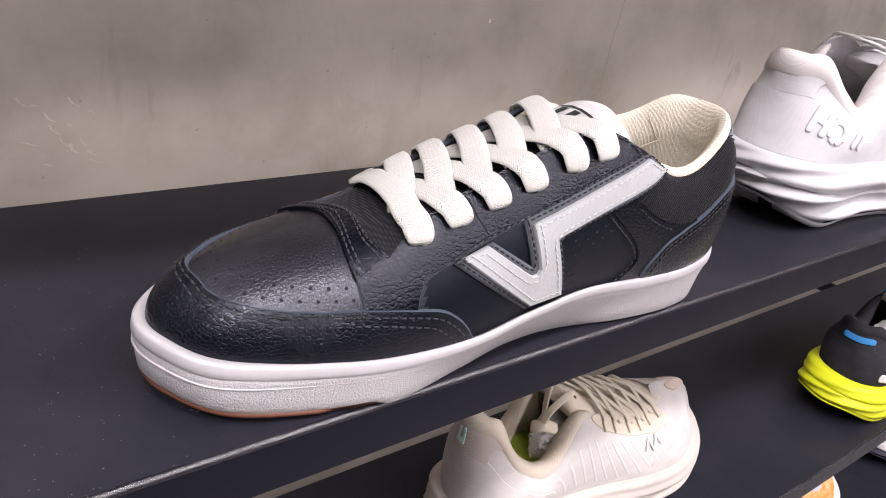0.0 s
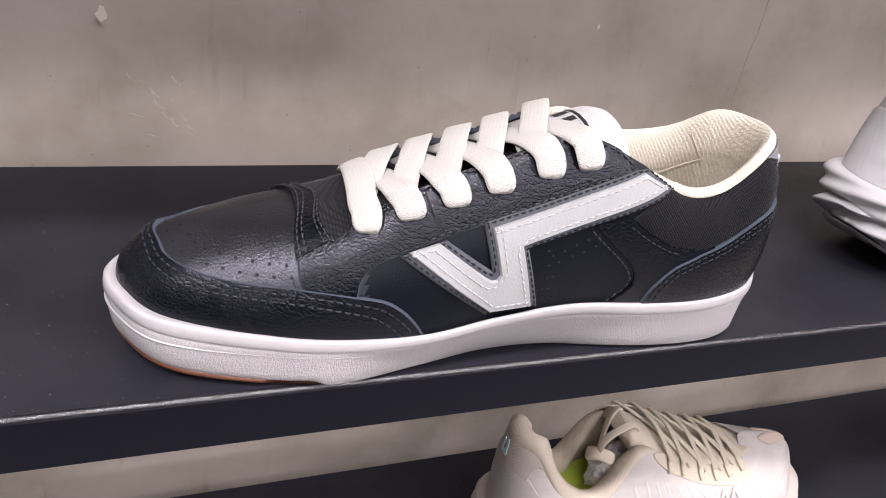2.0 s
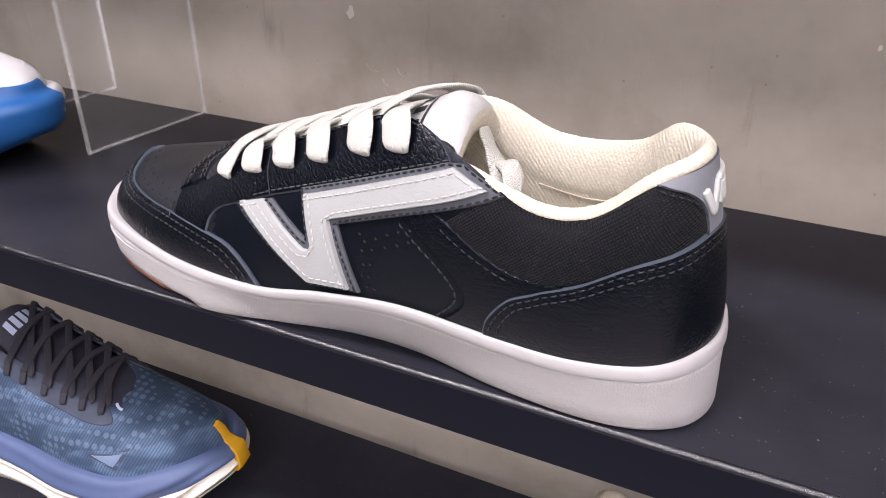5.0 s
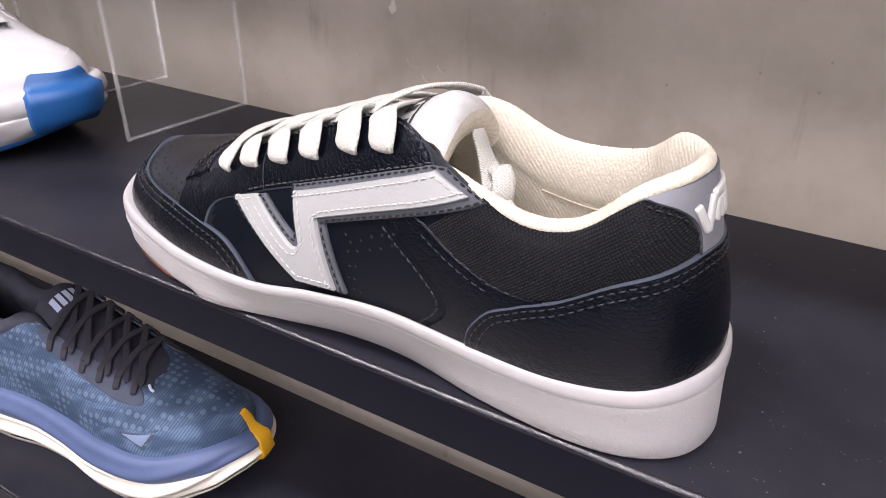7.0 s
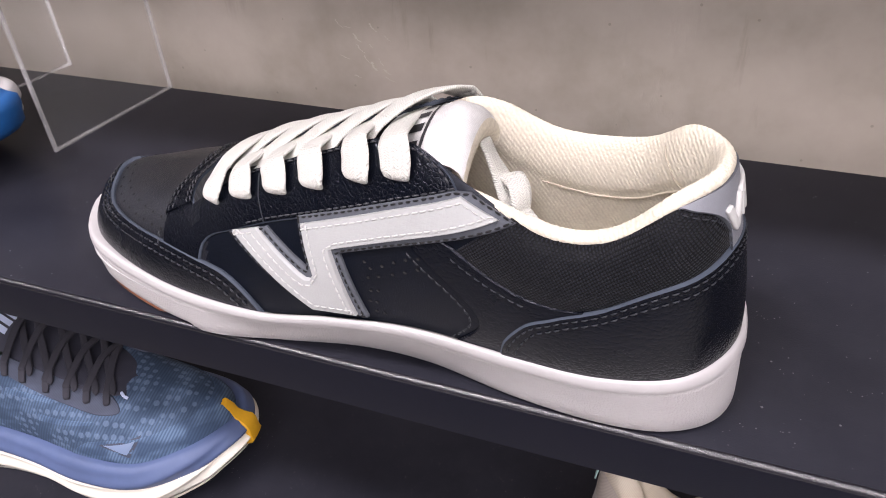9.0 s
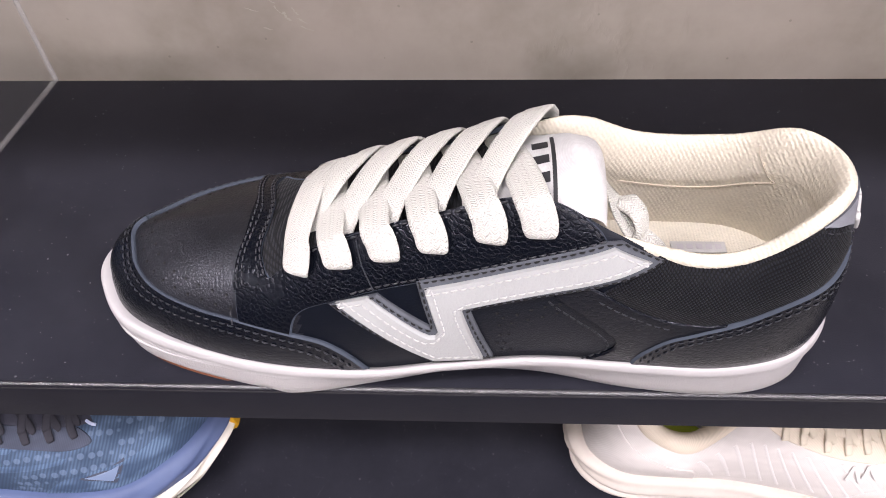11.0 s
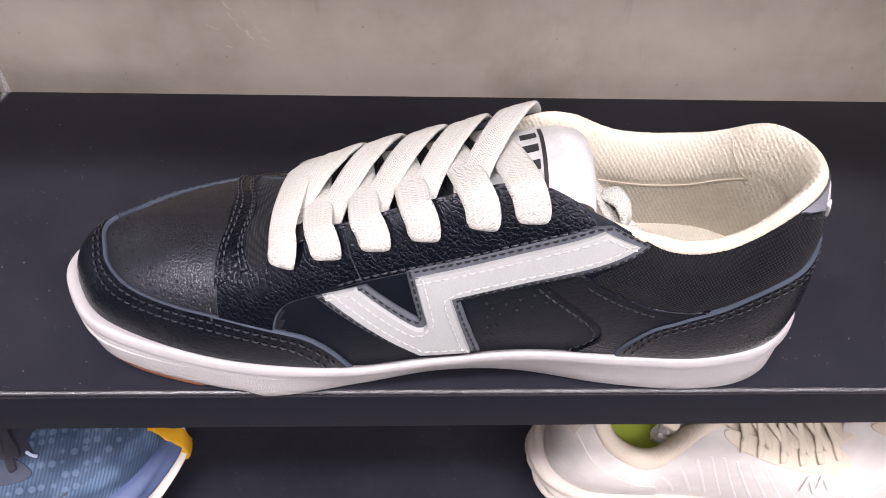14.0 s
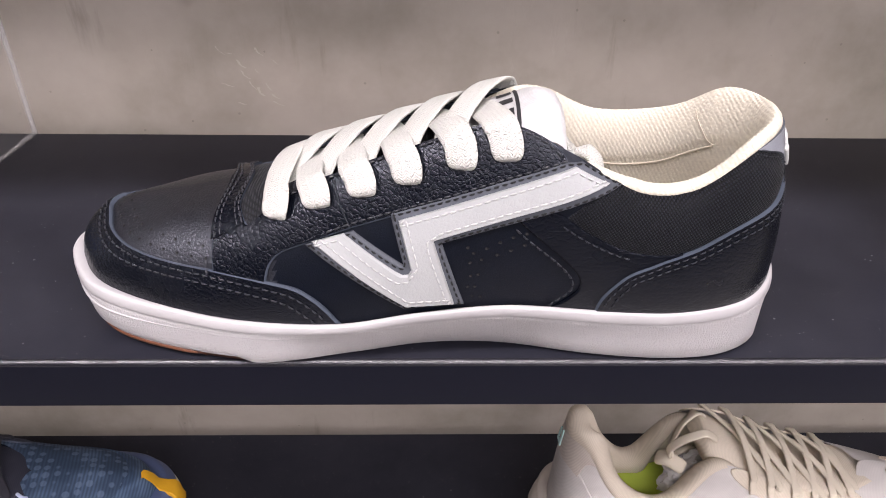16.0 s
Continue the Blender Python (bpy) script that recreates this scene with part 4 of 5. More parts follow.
M["label_print"] = material("faint_violet_print", (0.44, 0.42, 0.45), 0.7)
bm = block(0.078, 0.101, 0.0455, 0.0515, 0.0395, 0.0407, 0.0003)
part("insole_label", bm, M["label"], sneaker, "small white printed label")
for i in range(5):
    part("label_mark", block(0.0805 + i * 0.0040, 0.0830 + i * 0.0040, 0.0472, 0.0498, 0.0406, 0.0409), M["label_print"], sneaker, smooth=False)


def tongue_point(a, w, drop=0.0):
    """a: share of its length from the throat to the top; w: -1 near edge to 1 far edge."""
    a, w = np.broadcast_arrays(np.asarray(a, float), np.asarray(w, float))
    ks = np.array([0, 0.12, 0.3, 0.5, 0.7, 0.85, 0.95, 1.0])
    xs = np.interp(a, ks, [-0.094, -0.079, -0.056, -0.028, 0.000, 0.017, 0.0275, 0.0318])
    zs = np.interp(a, ks, [0.0600, 0.0655, 0.0750, 0.0860, 0.0965, 0.1050, 0.1100, 0.1100])
    half = np.interp(a, ks, [0.014, 0.020, 0.025, 0.025, 0.0240, 0.0220, 0.0208, 0.0203])
    sag = np.interp(a, ks, [0.001, 0.002, 0.004, 0.005, 0.0065, 0.0085, 0.0100, 0.0105])
    mid = np.interp(a, ks, [0.043, 0.043, 0.0415, 0.039, 0.0350, 0.0305, 0.0285, 0.0280])
    return np.stack([xs + drop * 0.35 * (a > 0.9), mid + half * w, zs - sag * np.abs(w) ** 2.2 - drop], -1)


aw = np.linspace(0, 1, 44)
ww = np.linspace(-1, 1, 25)
thick = 0.0055
top_ = tongue_point(aw[:, None], ww[None])
low_ = tongue_point(aw[:, None], ww[None] * 0.97, thick)
loop = np.concatenate([top_, low_[:, ::-1]], 1)
part("tongue", sheet(np.concatenate([loop, loop[:, :1]], 1)), M["webbing"], sneaker, "black ribbed textile tongue")
# white satin label folded over the tongue's end
al = np.linspace(0.70, 1.0, 22)
lab = tongue_point(al[:, None], ww[None] * 1.01)
lab[..., 2] += 0.0012
over = []
for t in np.linspace(0, math.pi, 9)[1:]:
    q = lab[-1].copy()
    q[:, 0] += 0.0075 * math.sin(t)
    q[:, 2] += -0.0080 * (1 - math.cos(t))
    over.append(q)
for back in (0.004, 0.010, 0.018, 0.026):
    q = over[7].copy()
    q[:, 0] -= back
    q[:, 2] -= back * 0.36
    over.append(q)
body = np.concatenate([lab, np.stack(over[:3], 0)], 0)
part("tongue_label", sheet(body), M["label"], sneaker, "white satin tongue label with black print")
part("tongue_lining", sheet(np.stack(over[2:], 0)), M["lining"], sneaker, "cream tongue lining")
for side, into in ((0, 1), (-1, -1)):
    rim_ = np.array([q[side] for q in (*lab[-14:], *over)])
    rim_ += np.array([0, 0.0012 * into, -0.0004])
    hub = rim_.mean(0) + np.array([0, 0.004 * into, 0])
    cheek = [rim_ * (1 - q) + hub * q + np.array([0, 0.004 * into * q * (1 - q), 0]) for q in (0, 0.35, 0.7, 1.0)]
    part("tongue_side", sheet(np.stack(cheek, 1), True), M["lining"], sneaker, "cream terry side of the tongue")


def label_bar(a0, a1, w0, w1, name="printed_mark"):
    aa, wv = np.linspace(a0, a1, 6), np.linspace(w0, w1, 6)
    g = tongue_point(aa[:, None], wv[None] * 1.01)
    g[..., 2] += 0.00155
    part(name, sheet(g), M["ink"], sneaker)


label_bar(0.886, 0.899, -0.92, 0.52)
for i in range(4):
    label_bar(0.828, 0.878, -0.86 + i * 0.35, -0.68 + i * 0.35)

# ---- laces ----
EYELETS = [(8.24, 0.740), (7.74, 0.770), (7.27, 0.760), (6.80, 0.755), (6.26, 0.750), (5.80, 0.800)]


def surface(form, s, h, lift):
    p = form.at(s, h, lift)
    n = form.at(s, h, 0.001) - form.at(s, h)
    return p, n / np.linalg.norm(n)


def station_at(x, h, lo, hi):
    """The station between lo and hi at which height h of the upper has this x."""
    t = np.linspace(lo, hi, 300)
    xs = FM.at(t, np.full(300, h))[:, 0]
    k = np.argsort(xs)
    return float(np.interp(x, xs[k], t[k]))


STEPS = ((-0.034, -0.0012), (-0.031, 0.0006), (-0.020, 0.0027), (0.01, 0.0037), (0.06, 0.0040), (0.12, 0.0042))
FAR_X = [-0.0656, -0.0487, -0.0331, -0.0158, 0.0008, 0.0190]
UNDER_X = [-0.0725, -0.0570, -0.0400, -0.0230, -0.0060]


def lace_end(s, h, top):
    """The part of a lace that lies on a lace stay, from its eyelet to the stay's edge at station top."""
    out = [surface(FM, s + (top - s) * dh / (0.97 - h), h + dh, lift) for dh, lift in STEPS]
    out.append(surface(FM, top, 0.97, 0.0036))
    return [q for q, _ in out], [n for _, n in out]


def lace(ends, others, crest, name="lace"):
    (p, u), (pf, uf) = ends, others
    a, b = p[-1], pf[-1]
    for q in (0.2, 0.5, 0.8):
        c = a * (1 - q) + b * q
        c[2] += crest * 4 * q * (1 - q) + 0.0008
        p.append(c), u.append(np.array([-0.38, 0.0, 1.0]))
    cord(name, sneaker, M["lace"], p + pf[::-1], u + uf[::-1], 0.0122, 0.0021, n=220, ends=(0.05, 0.05), taper=0.12)


holes = []
for i, (s, h) in enumerate(EYELETS):
    ft = station_at(FAR_X[i], 0.97, 14.2, 19.0)
    fs, fh = station_at(FAR_X[i] + 0.003, 0.80, 14.2, 19.5), 0.80
    near_top, far_top = lace_end(s, h, s + 0.19), lace_end(fs, fh, ft)
    holes += [(s, h - 0.016), (fs, fh - 0.016)]
    if i == 0:
        lace(near_top, far_top, 0.0042)
        continue
    # from under the far stay to the near eyelet, then from under the near stay to the far eyelet
    fs0 = station_at(FAR_X[i - 1] + 0.002, 0.97, 14.2, 19.0)
    hid = [surface(FM, fs0, hh, -0.0022) for hh in (0.90, 0.985)]
    lace(near_top, ([q for q, _ in hid], [n for _, n in hid]), 0.0022)
    s0 = station_at(UNDER_X[i - 1], 0.97, 5.2, 9.2)
    hid = [surface(FM, s0, hh, -0.0022) for hh in (0.90, 0.985)]
    lace(far_top, ([q for q, _ in hid], [n for _, n in hid]), 0.0062)
perforations("eyelet_row", FM, holes, sneaker, 0.0017, 0.0022)
# loose lace end tucked inside the collar
cord("lace_end", sneaker, M["lace"], [(0.038, 0.033, 0.098), (0.042, 0.031, 0.091), (0.047, 0.028, 0.084), (0.052, 0.0225, 0.079), (0.057, 0.018, 0.077), (0.063, 0.0155, 0.073)],
     [(1, 0, 0.4), (1, 0, 0.4), (0.8, -0.4, 0.6), (0.5, -0.4, 1), (0.2, -0.3, 1), (0.5, -0.3, 1)], 0.0095, 0.0022, n=36)
cord("lace_knot", sneaker, M["lace"], [(0.0485, 0.0335, 0.083), (0.0495, 0.029, 0.0865), (0.0535, 0.0245, 0.0850), (0.055, 0.021, 0.0795), (0.0525, 0.021, 0.0755)],
     [(0.2, 0.8, 0.6), (-0.3, 0.2, 1), (0.5, -0.2, 1), (0.9, -0.5, 0.2), (0.4, -0.6, -0.5)], 0.009, 0.003, n=30)

# embroidered mark on the heel tab: plain white bars
for s0, h0, s1, h1 in ((1.08, 0.875, 0.86, 0.735), (0.64, 0.890, 0.86, 0.735), (0.60, 0.755, 0.48, 0.855), (0.34, 0.755, 0.44, 0.855), (0.20, 0.755, 0.20, 0.855), (0.00, 0.755, 0.00, 0.855),
                       (-0.20, 0.755, -0.20, 0.855), (-0.38, 0.755, -0.38, 0.855), (0.64, 0.890, -0.42, 0.885)):
    q = [surface(FM, s0 + (s1 - s0) * f, h0 + (h1 - h0) * f, 0.0021) for f in np.linspace(0, 1, 6)]
    cord("embroidered_bar", sneaker, M["white_thread"], [a for a, _ in q], [b for _, b in q], 0.0033, 0.0018, n=12, ends=(0.8, 0.8))
# ---- running shoes on the shelves ----
def mesh_cloth(name, colour, second, pitch=0.0011, rough=0.8, depth=0.25):
    """Engineered knit: fine ribs with soft two-tone areas."""
    m = material(name, colour, rough, 0, 0.25)
    k = Nodes(m)
    v = k.coords()
    ribs = k.wave(k.coords(turn=(0, 28, 0)), 0.314 / pitch, "X", 0.6)
    area_ = k.ramp(k.noise(k.coords(scale=(1, 1, 2.2)), 34, 2), (0.42, 0.0), (0.6, 1.0))
    tone = k.mix(area_, colour, second)
    k.colour(k.mix(k.math("MULTIPLY", ribs, depth), tone, tuple(c * 0.6 for c in colour)))
    k.normal(k.bump(ribs, 0.00012, min(0.5, depth * 1.2)))
    return m


def runner_form(stack=0.040, flare=0.009, kick=0.010, rise=0.010, lean=0.002, dip=0.0, toe=0.0, slope=0.0):
    """The low sneaker's form on a thick rockered sole, with a flared heel collar."""
    f, r, w, t = (np.array(v, float) for v in (FEATHER, RIM, SWELL, TREAD))
    lift = stack - 0.030
    n = outward(FEATHER, np.arange(22))
    f[:, 2] = 0.028 + lift + 0.010 * np.clip((f[:, 0] + 0.02) / 0.15, 0, 1) + 0.008 * np.clip((-0.10 - f[:, 0]) / 0.06, 0, 1)
    r[:, 2] += lift + 0.004
    heel = np.clip((r[:, 0] - 0.085) / 0.03, 0, 1)
    r[:, 2] += rise * heel - dip * np.exp(-((r[:, 0] - 0.072) / 0.022) ** 2)
    r[:, 0] -= lean * np.clip((r[:, 0] - 0.055) / 0.06, 0, 1)
    r[:, 2] += toe * np.clip((-0.045 - r[:, 0]) / 0.05, 0, 1)
    w[:, 1:3] -= slope * np.clip((f[:, :1] - 0.095) / 0.03, 0, 1)
    t = t + n * flare
    t[:, 2] = 0.026 * np.clip((t[:, 0] - 0.070) / 0.07, 0, 1) ** 1.5 + 0.030 * np.clip((-0.085 - t[:, 0]) / 0.09, 0, 1) ** 1.6
    t[:, 0] += kick * np.clip((t[:, 0] - 0.09) / 0.05, 0, 1)
    return Form(f, r, w, t)


RUN = runner_form(0.043, 0.010, 0.010, 0.008, 0.008)
RUN_CREAM = runner_form(0.043, 0.003, 0.000, 0.008, -0.002, 0.032, 0.019)
RUN_NAVY = runner_form(0.049, 0.010, 0.010, 0.004, 0.008)
RUN_COBALT = runner_form(0.045, 0.000, -0.004, -0.004, -0.002, 0.034, -0.010)
RUN_HIGH = runner_form(0.049, 0.000, -0.004, -0.010, 0.004, 0.034, 0.0, 0.008)


def runner(m, look_, label, group="running shoes on display", toe_bumper=False, marks=(), stripes=False, form=RUN, ridges=0.0022, reach=0.92):
    """A cushioned running shoe from a dictionary of materials."""
    thing = empty("running_shoe", m)
    s = np.linspace(0, 22, 176, endpoint=False)
    part("upper", sheet(form.at(s[:, None], np.linspace(0, 1, 26)[None]), True), look_["upper"], thing)
    t, f, n = ring(form.tread, s), ring(form.feather, s), outward(form.feather, s)
    def rings(rows, depth, pitch, slant):
        out = []
        for share, push, rise in rows:
            flow = depth * np.sin(2 * math.pi * (share * pitch + slant * s + 0.35 * np.sin(s * 0.9)))
            p = t * (1 - share) + f * share + n * (push + flow * min(1, share * 5, (1 - share) * 6))[:, None]
            p[:, 2] += rise
            out.append(p)
        return np.stack(out, 1)

    low = [(q, -0.004 + 0.0115 * math.sin(math.pi * min(1, (q + 0.02) / 0.62) * 0.62), 0.002 - 0.004 * q) for q in np.linspace(0.02, 0.54, 17)] + [(0.58, -0.006, 0)]
    part("midsole", sheet(rings(low, ridges, 2.2, 0.22), True), look_["midsole"], thing, "sculpted foam midsole")
    high = [(0.50, -0.006, 0)] + [(q, 0.0035 + 0.0065 * math.sin(math.pi * (q - 0.52) / 0.5) ** 0.6 * (1 if q < 0.99 else 0.2), 0.002 * (q - 0.5)) for q in np.linspace(0.53, 1.0, 13)] + [(1.0, -0.002, 0.0)]
    part("sole_rim", sheet(rings(high, ridges * 0.45, 3.0, 0.12), True), look_["rim"], thing, "raised upper edge of the sole")
    part("outsole", sheet(rings([(0, -0.03, 0), (0, -0.002, 0.0), (0.0, 0.0, 0.0015), (0.10, 0.0012, 0.0)], 0, 1, 0), True), look_["outsole"], thing)
    collar_lining(form, 17.3, 27.45, thing, look_["lining"], 0.015, 0.052, "collar_lining", 90, 1.5, ((-0.0016, -0.0062), (-0.0034, -0.0030), (-0.0022, 0.0016)))
    rim_in = ring(form.feather, s[::2]) - outward(form.feather, s[::2]) * 0.004
    rim_in[:, 2] = 0.060 - 0.018 * np.clip(-rim_in[:, 0] / 0.06, 0, 1)
    rows = [rim_in * (1 - q) + np.stack([rim_in[:, 0] * 0.8, 0 * rim_in[:, 1] + 0.038, rim_in[:, 2] - 0.002], 1) * q for q in (0, 0.3, 1.0)]
    part("insole", sheet(np.stack(rows, 1), True), look_["insole"], thing)
    a = np.linspace(0, reach, 24)[:, None]
    w = np.linspace(-1, 1, 13)[None]
    g1, g2 = tongue_point(a, w), tongue_point(a, w * 0.96, 0.009)
    base = np.array(RIM)
    rank = np.arange(5, 11)[np.argsort(base[5:11, 0])]
    for g in (g1, g2):
        g[..., 2] += np.maximum(form.rim[7, 2] - base[7, 2], np.interp(g[..., 0], base[rank, 0], (form.rim - base)[rank, 2])) + 0.001 + 0.004 * np.clip((a - 0.75) / 0.25, 0, 1)
        g[..., 0] += 0.006 * np.clip((a - 0.75) / 0.25, 0, 1)
    loop = np.concatenate([g1, g2[:, ::-1]], 1)
    loop = np.concatenate([loop, loop[:, :1]], 1)
    core = loop[-1].mean(0) + np.array([0.004, 0, -0.001])
    cap = [loop[-1] * (1 - q) + core * q + np.array([0.003 * q * (2 - q), 0, 0]) for q in (0.2, 0.5, 0.8, 1.0)]
    part("tongue", sheet(np.concatenate([loop, cap], 0)), look_["tongue"], thing)
    if "patch" in look_:
        spot_ = [(10.6, 0.74), (11.3, 0.77), (12.0, 0.78), (12.7, 0.77), (13.4, 0.74), (13.6, 0.86), (13.0, 0.95), (12.0, 0.97), (11.0, 0.95), (10.4, 0.86)]
        panel("toe_patch", form, dense(spot_, 0.004, True, True), 0.0008, 0.0005, look_["patch"], thing, grid=0.005)
    # overlays
    panel("toe_overlay", form, dense(WING_ALL, 0.003, curved=True).tolist() + dense([(WING_ALL[-1][0], 0.0), (WING_ALL[0][0], 0.0)], 0.006)[1:-1].tolist(), 0, 0.0006, look_["overlay"], thing, grid=0.006)
    panel("heel_overlay", form, np.vstack([dense(COUNTER, 0.004, curved=True), dense([(COUNTER[-1][0], 0.0), (COUNTER[0][0], 0.0)], 0.006)[1:-1]]), 0, 0.001, look_["heel"], thing, grid=0.006)
    panel("heel_patch", form, np.vstack([dense(TAB, 0.003, curved=True), dense([(1.90, 0.995), (0.0, 0.995), (tab_far[0][0], 0.995)], 0.005)[1:], dense(tab_far, 0.003, curved=True)[1:],
                                       dense([(tab_far[-1][0], 0.60), (0.97, 0.60)], 0.005)[:-1]]), 0, 0.0012, look_["collar"], thing, grid=0.005, fluff=0.0008)
    stay = [(8.6, 0.66), (8.4, 0.86), (7.9, 0.97), (7.0, 0.995), (5.6, 0.995), (5.2, 0.93), (5.4, 0.80), (6.2, 0.70), (7.2, 0.66), (8.0, 0.60)]
    panel("lace_stay", form, dense(stay, 0.003, True, True), 0, 0.001, look_["stay"], thing, grid=0.005)
    panel("lace_stay", form, far(dense(stay, 0.003, True, True))[::-1], 0, 0.001, look_["stay"], thing, grid=0.005)
    if stripes:
        for s0 in np.arange(14.7, 18.3, 0.30):
            s1 = s0 + 0.42
            strip = [(s0, 0.10), (s0 + 0.07, 0.10), (s1 + 0.08, 0.58), (s1 + 0.02, 0.60)]
            panel("side_stripe", form, dense(strip, 0.004, True), 0, 0.0004, look_["stripe"], thing, grid=0.006)
    def leg(st, h0):
        return [surface(form, st, hh, lift) for hh, lift in ((h0 - 0.02, 0.0006), (h0, 0.0022), (0.88, 0.0024), (0.985, 0.0026))]

    for i, (s_, h_) in enumerate(EYELETS):
        fs = float(far([(s_, h_)])[0][0])
        pairs = [(s_, fs)] if i == 0 else [(s_, fs - 0.50), (s_ + 0.50, fs)]
        for rank_, (a0, b0) in enumerate(pairs):
            one, two = leg(a0, 0.76), leg(b0, 0.76)
            if i and rank_ == 0:
                two = two[2:]
            if i and rank_ == 1:
                one = one[2:]
            mid_p = (one[-1][0] + two[-1][0]) / 2 + up_ * (0.0045 + 0.0022 * rank_)
            row = one + [(mid_p, np.array([-0.3, 0, 1.0]))] + two[::-1]
            cord("lace", thing, look_["lace"], [p for p, _ in row], [n_ for _, n_ in row], 0.0055, 0.0022, n=34)
    for s0, h0, s1, h1, mat, wid in marks:
        q = [surface(form, s0 + (s1 - s0) * f_, h0 + (h1 - h0) * f_, 0.0040 if abs(s0) < 1.3 else 0.0016) for f_ in np.linspace(0, 1, 8)]
        cord("printed_mark", thing, mat, [a_ for a_, _ in q], [b_ for _, b_ in q], wid, 0.0010, n=14, ends=(0.6, 0.6))
    if toe_bumper:
        # one rubber guard that climbs from the sole's edge on to the upper
        mid, half, top = toe_bumper
        u = np.linspace(-1, 1, 41)
        rows = []
        for h_, wide in ((top, 0.62), (top * 0.95, 0.72), (top * 0.8, 0.82), (top * 0.5, 0.90), (top * 0.2, 0.96)):
            st = mid + u * half * wide
            rows.append(form.at(st, np.full(41, h_), np.full(41, 0.0008 if h_ == top else 0.0034)))
        for q, e, wide in ((1.0, 0.0085, 0.98), (0.93, 0.0125, 1.0), (0.75, 0.0130, 1.0), (0.55, 0.0115, 1.0), (0.35, 0.0110, 1.0), (0.15, 0.0060, 0.98), (0.02, -0.001, 0.95)):
            st = mid + u * half * wide
            edge = np.clip((1 - np.abs(u)) / 0.08, 0, 1)[:, None]
            tt, ff, nn = ring(form.tread, st), ring(form.feather, st), outward(form.feather, st)
            rows.append(tt * (1 - q) + ff * q + nn * (e - 0.004 * (1 - edge)))
        part("toe_guard", sheet(np.stack(rows, 1)), look_["bumper"], thing, "rubber toe guard")
    return tagged(thing, label, "shoe", group)


def turn_to(x, y, z, degrees, size=1.0):
    return pose(x, y, z, 0, 0, degrees) @ Matrix.Diagonal((size, size, size, 1))


def foam(name, colour, rough=0.55):
    return rubber(name, colour, rough)


R_ = {}
R_["white"] = mesh_cloth("white_knit", (0.46, 0.452, 0.462), (0.50, 0.492, 0.502), depth=0.10)
R_["white_foam"] = foam("white_foam", (0.49, 0.482, 0.490))
R_["cream_cloth"] = mesh_cloth("cream_lining_knit", (0.60, 0.565, 0.55), (0.64, 0.605, 0.59))
R_["white_cord"] = material("white_round_lace", (0.62, 0.61, 0.60), 0.9)
white = dict(upper=R_["white"], midsole=R_["white_foam"], rim=R_["white_foam"], outsole=R_["white_foam"], lining=R_["cream_cloth"], insole=R_["cream_cloth"], tongue=R_["white"],
             overlay=R_["white"], heel=R_["white"], collar=R_["white"], stay=R_["white_foam"], lace=R_["white_cord"], bumper=R_["white_foam"])
bars = [(s0, 0.28, s0 - 0.10, 0.62, R_["white_foam"], 0.005) for s0 in (20.78, 20.45, 19.60, 19.38)] + [(20.72, 0.46, 20.42, 0.46, R_["white_foam"], 0.005)]
ring_ = [(20.10 + 0.20 * math.cos(a), 0.45 + 0.17 * math.sin(a)) for a in np.linspace(0, 2 * math.pi, 9)]
bars += [(*p0, *p1, R_["white_foam"], 0.005) for p0, p1 in zip(ring_[:-1], ring_[1:])]
runner(turn_to(0.386, 0.104, SHELF, 182, 1.0), white, "all-white cushioned running shoe on the black shelf", marks=bars, form=RUN_HIGH, ridges=0.0052, reach=0.70)

R_["cream_foam"] = foam("cream_foam", (0.52, 0.472, 0.425))
R_["pink"] = mesh_cloth("pale_peach_knit", (0.54, 0.45, 0.38), (0.56, 0.47, 0.40))
R_["oat"] = mesh_cloth("oat_knit", (0.60, 0.53, 0.43), (0.63, 0.56, 0.46))
R_["lime"] = material("lime_sock_liner", (0.52, 0.66, 0.09), 0.8)
R_["oat_cord"] = material("oat_flat_lace", (0.58, 0.52, 0.42), 0.9)
R_["mint"] = material("mint_print", (0.42, 0.62, 0.60), 0.6)
R_["pale_stripe"] = mesh_cloth("pale_grey_film", (0.58, 0.555, 0.54), (0.60, 0.575, 0.56))
R_["taupe"] = mesh_cloth("taupe_knit", (0.50, 0.44, 0.39), (0.54, 0.48, 0.43))
R_["pearl"] = mesh_cloth("pearl_knit", (0.51, 0.482, 0.462), (0.56, 0.530, 0.508), depth=0.14)
beige = dict(upper=R_["pearl"], midsole=R_["cream_foam"], rim=R_["cream_foam"], outsole=R_["mint"], lining=R_["oat"], insole=R_["lime"], tongue=R_["oat"], overlay=R_["pearl"],
             heel=R_["pearl"], stripe=R_["pale_stripe"], patch=R_["pink"], collar=R_["taupe"], stay=R_["oat"], lace=R_["oat_cord"], bumper=R_["cream_foam"])
marks = [(16.05, 0.42, 15.85, 0.60, R_["pale_stripe"], 0.0028), (15.85, 0.60, 15.82, 0.40, R_["pale_stripe"], 0.0028), (15.82, 0.40, 15.6, 0.60, R_["pale_stripe"], 0.0028), (15.6, 0.60, 15.55, 0.44, R_["pale_stripe"], 0.0028),
         (0.5, 0.70, 0.5, 0.86, R_["mint"], 0.003), (0.2, 0.70, 0.3, 0.88, R_["mint"], 0.003), (0.5, 0.72, 0.15, 0.72, R_["mint"], 0.004)]
BEIGE_AT = turn_to(0.211, 0.152, SHELF - STEP, 181, 0.98)
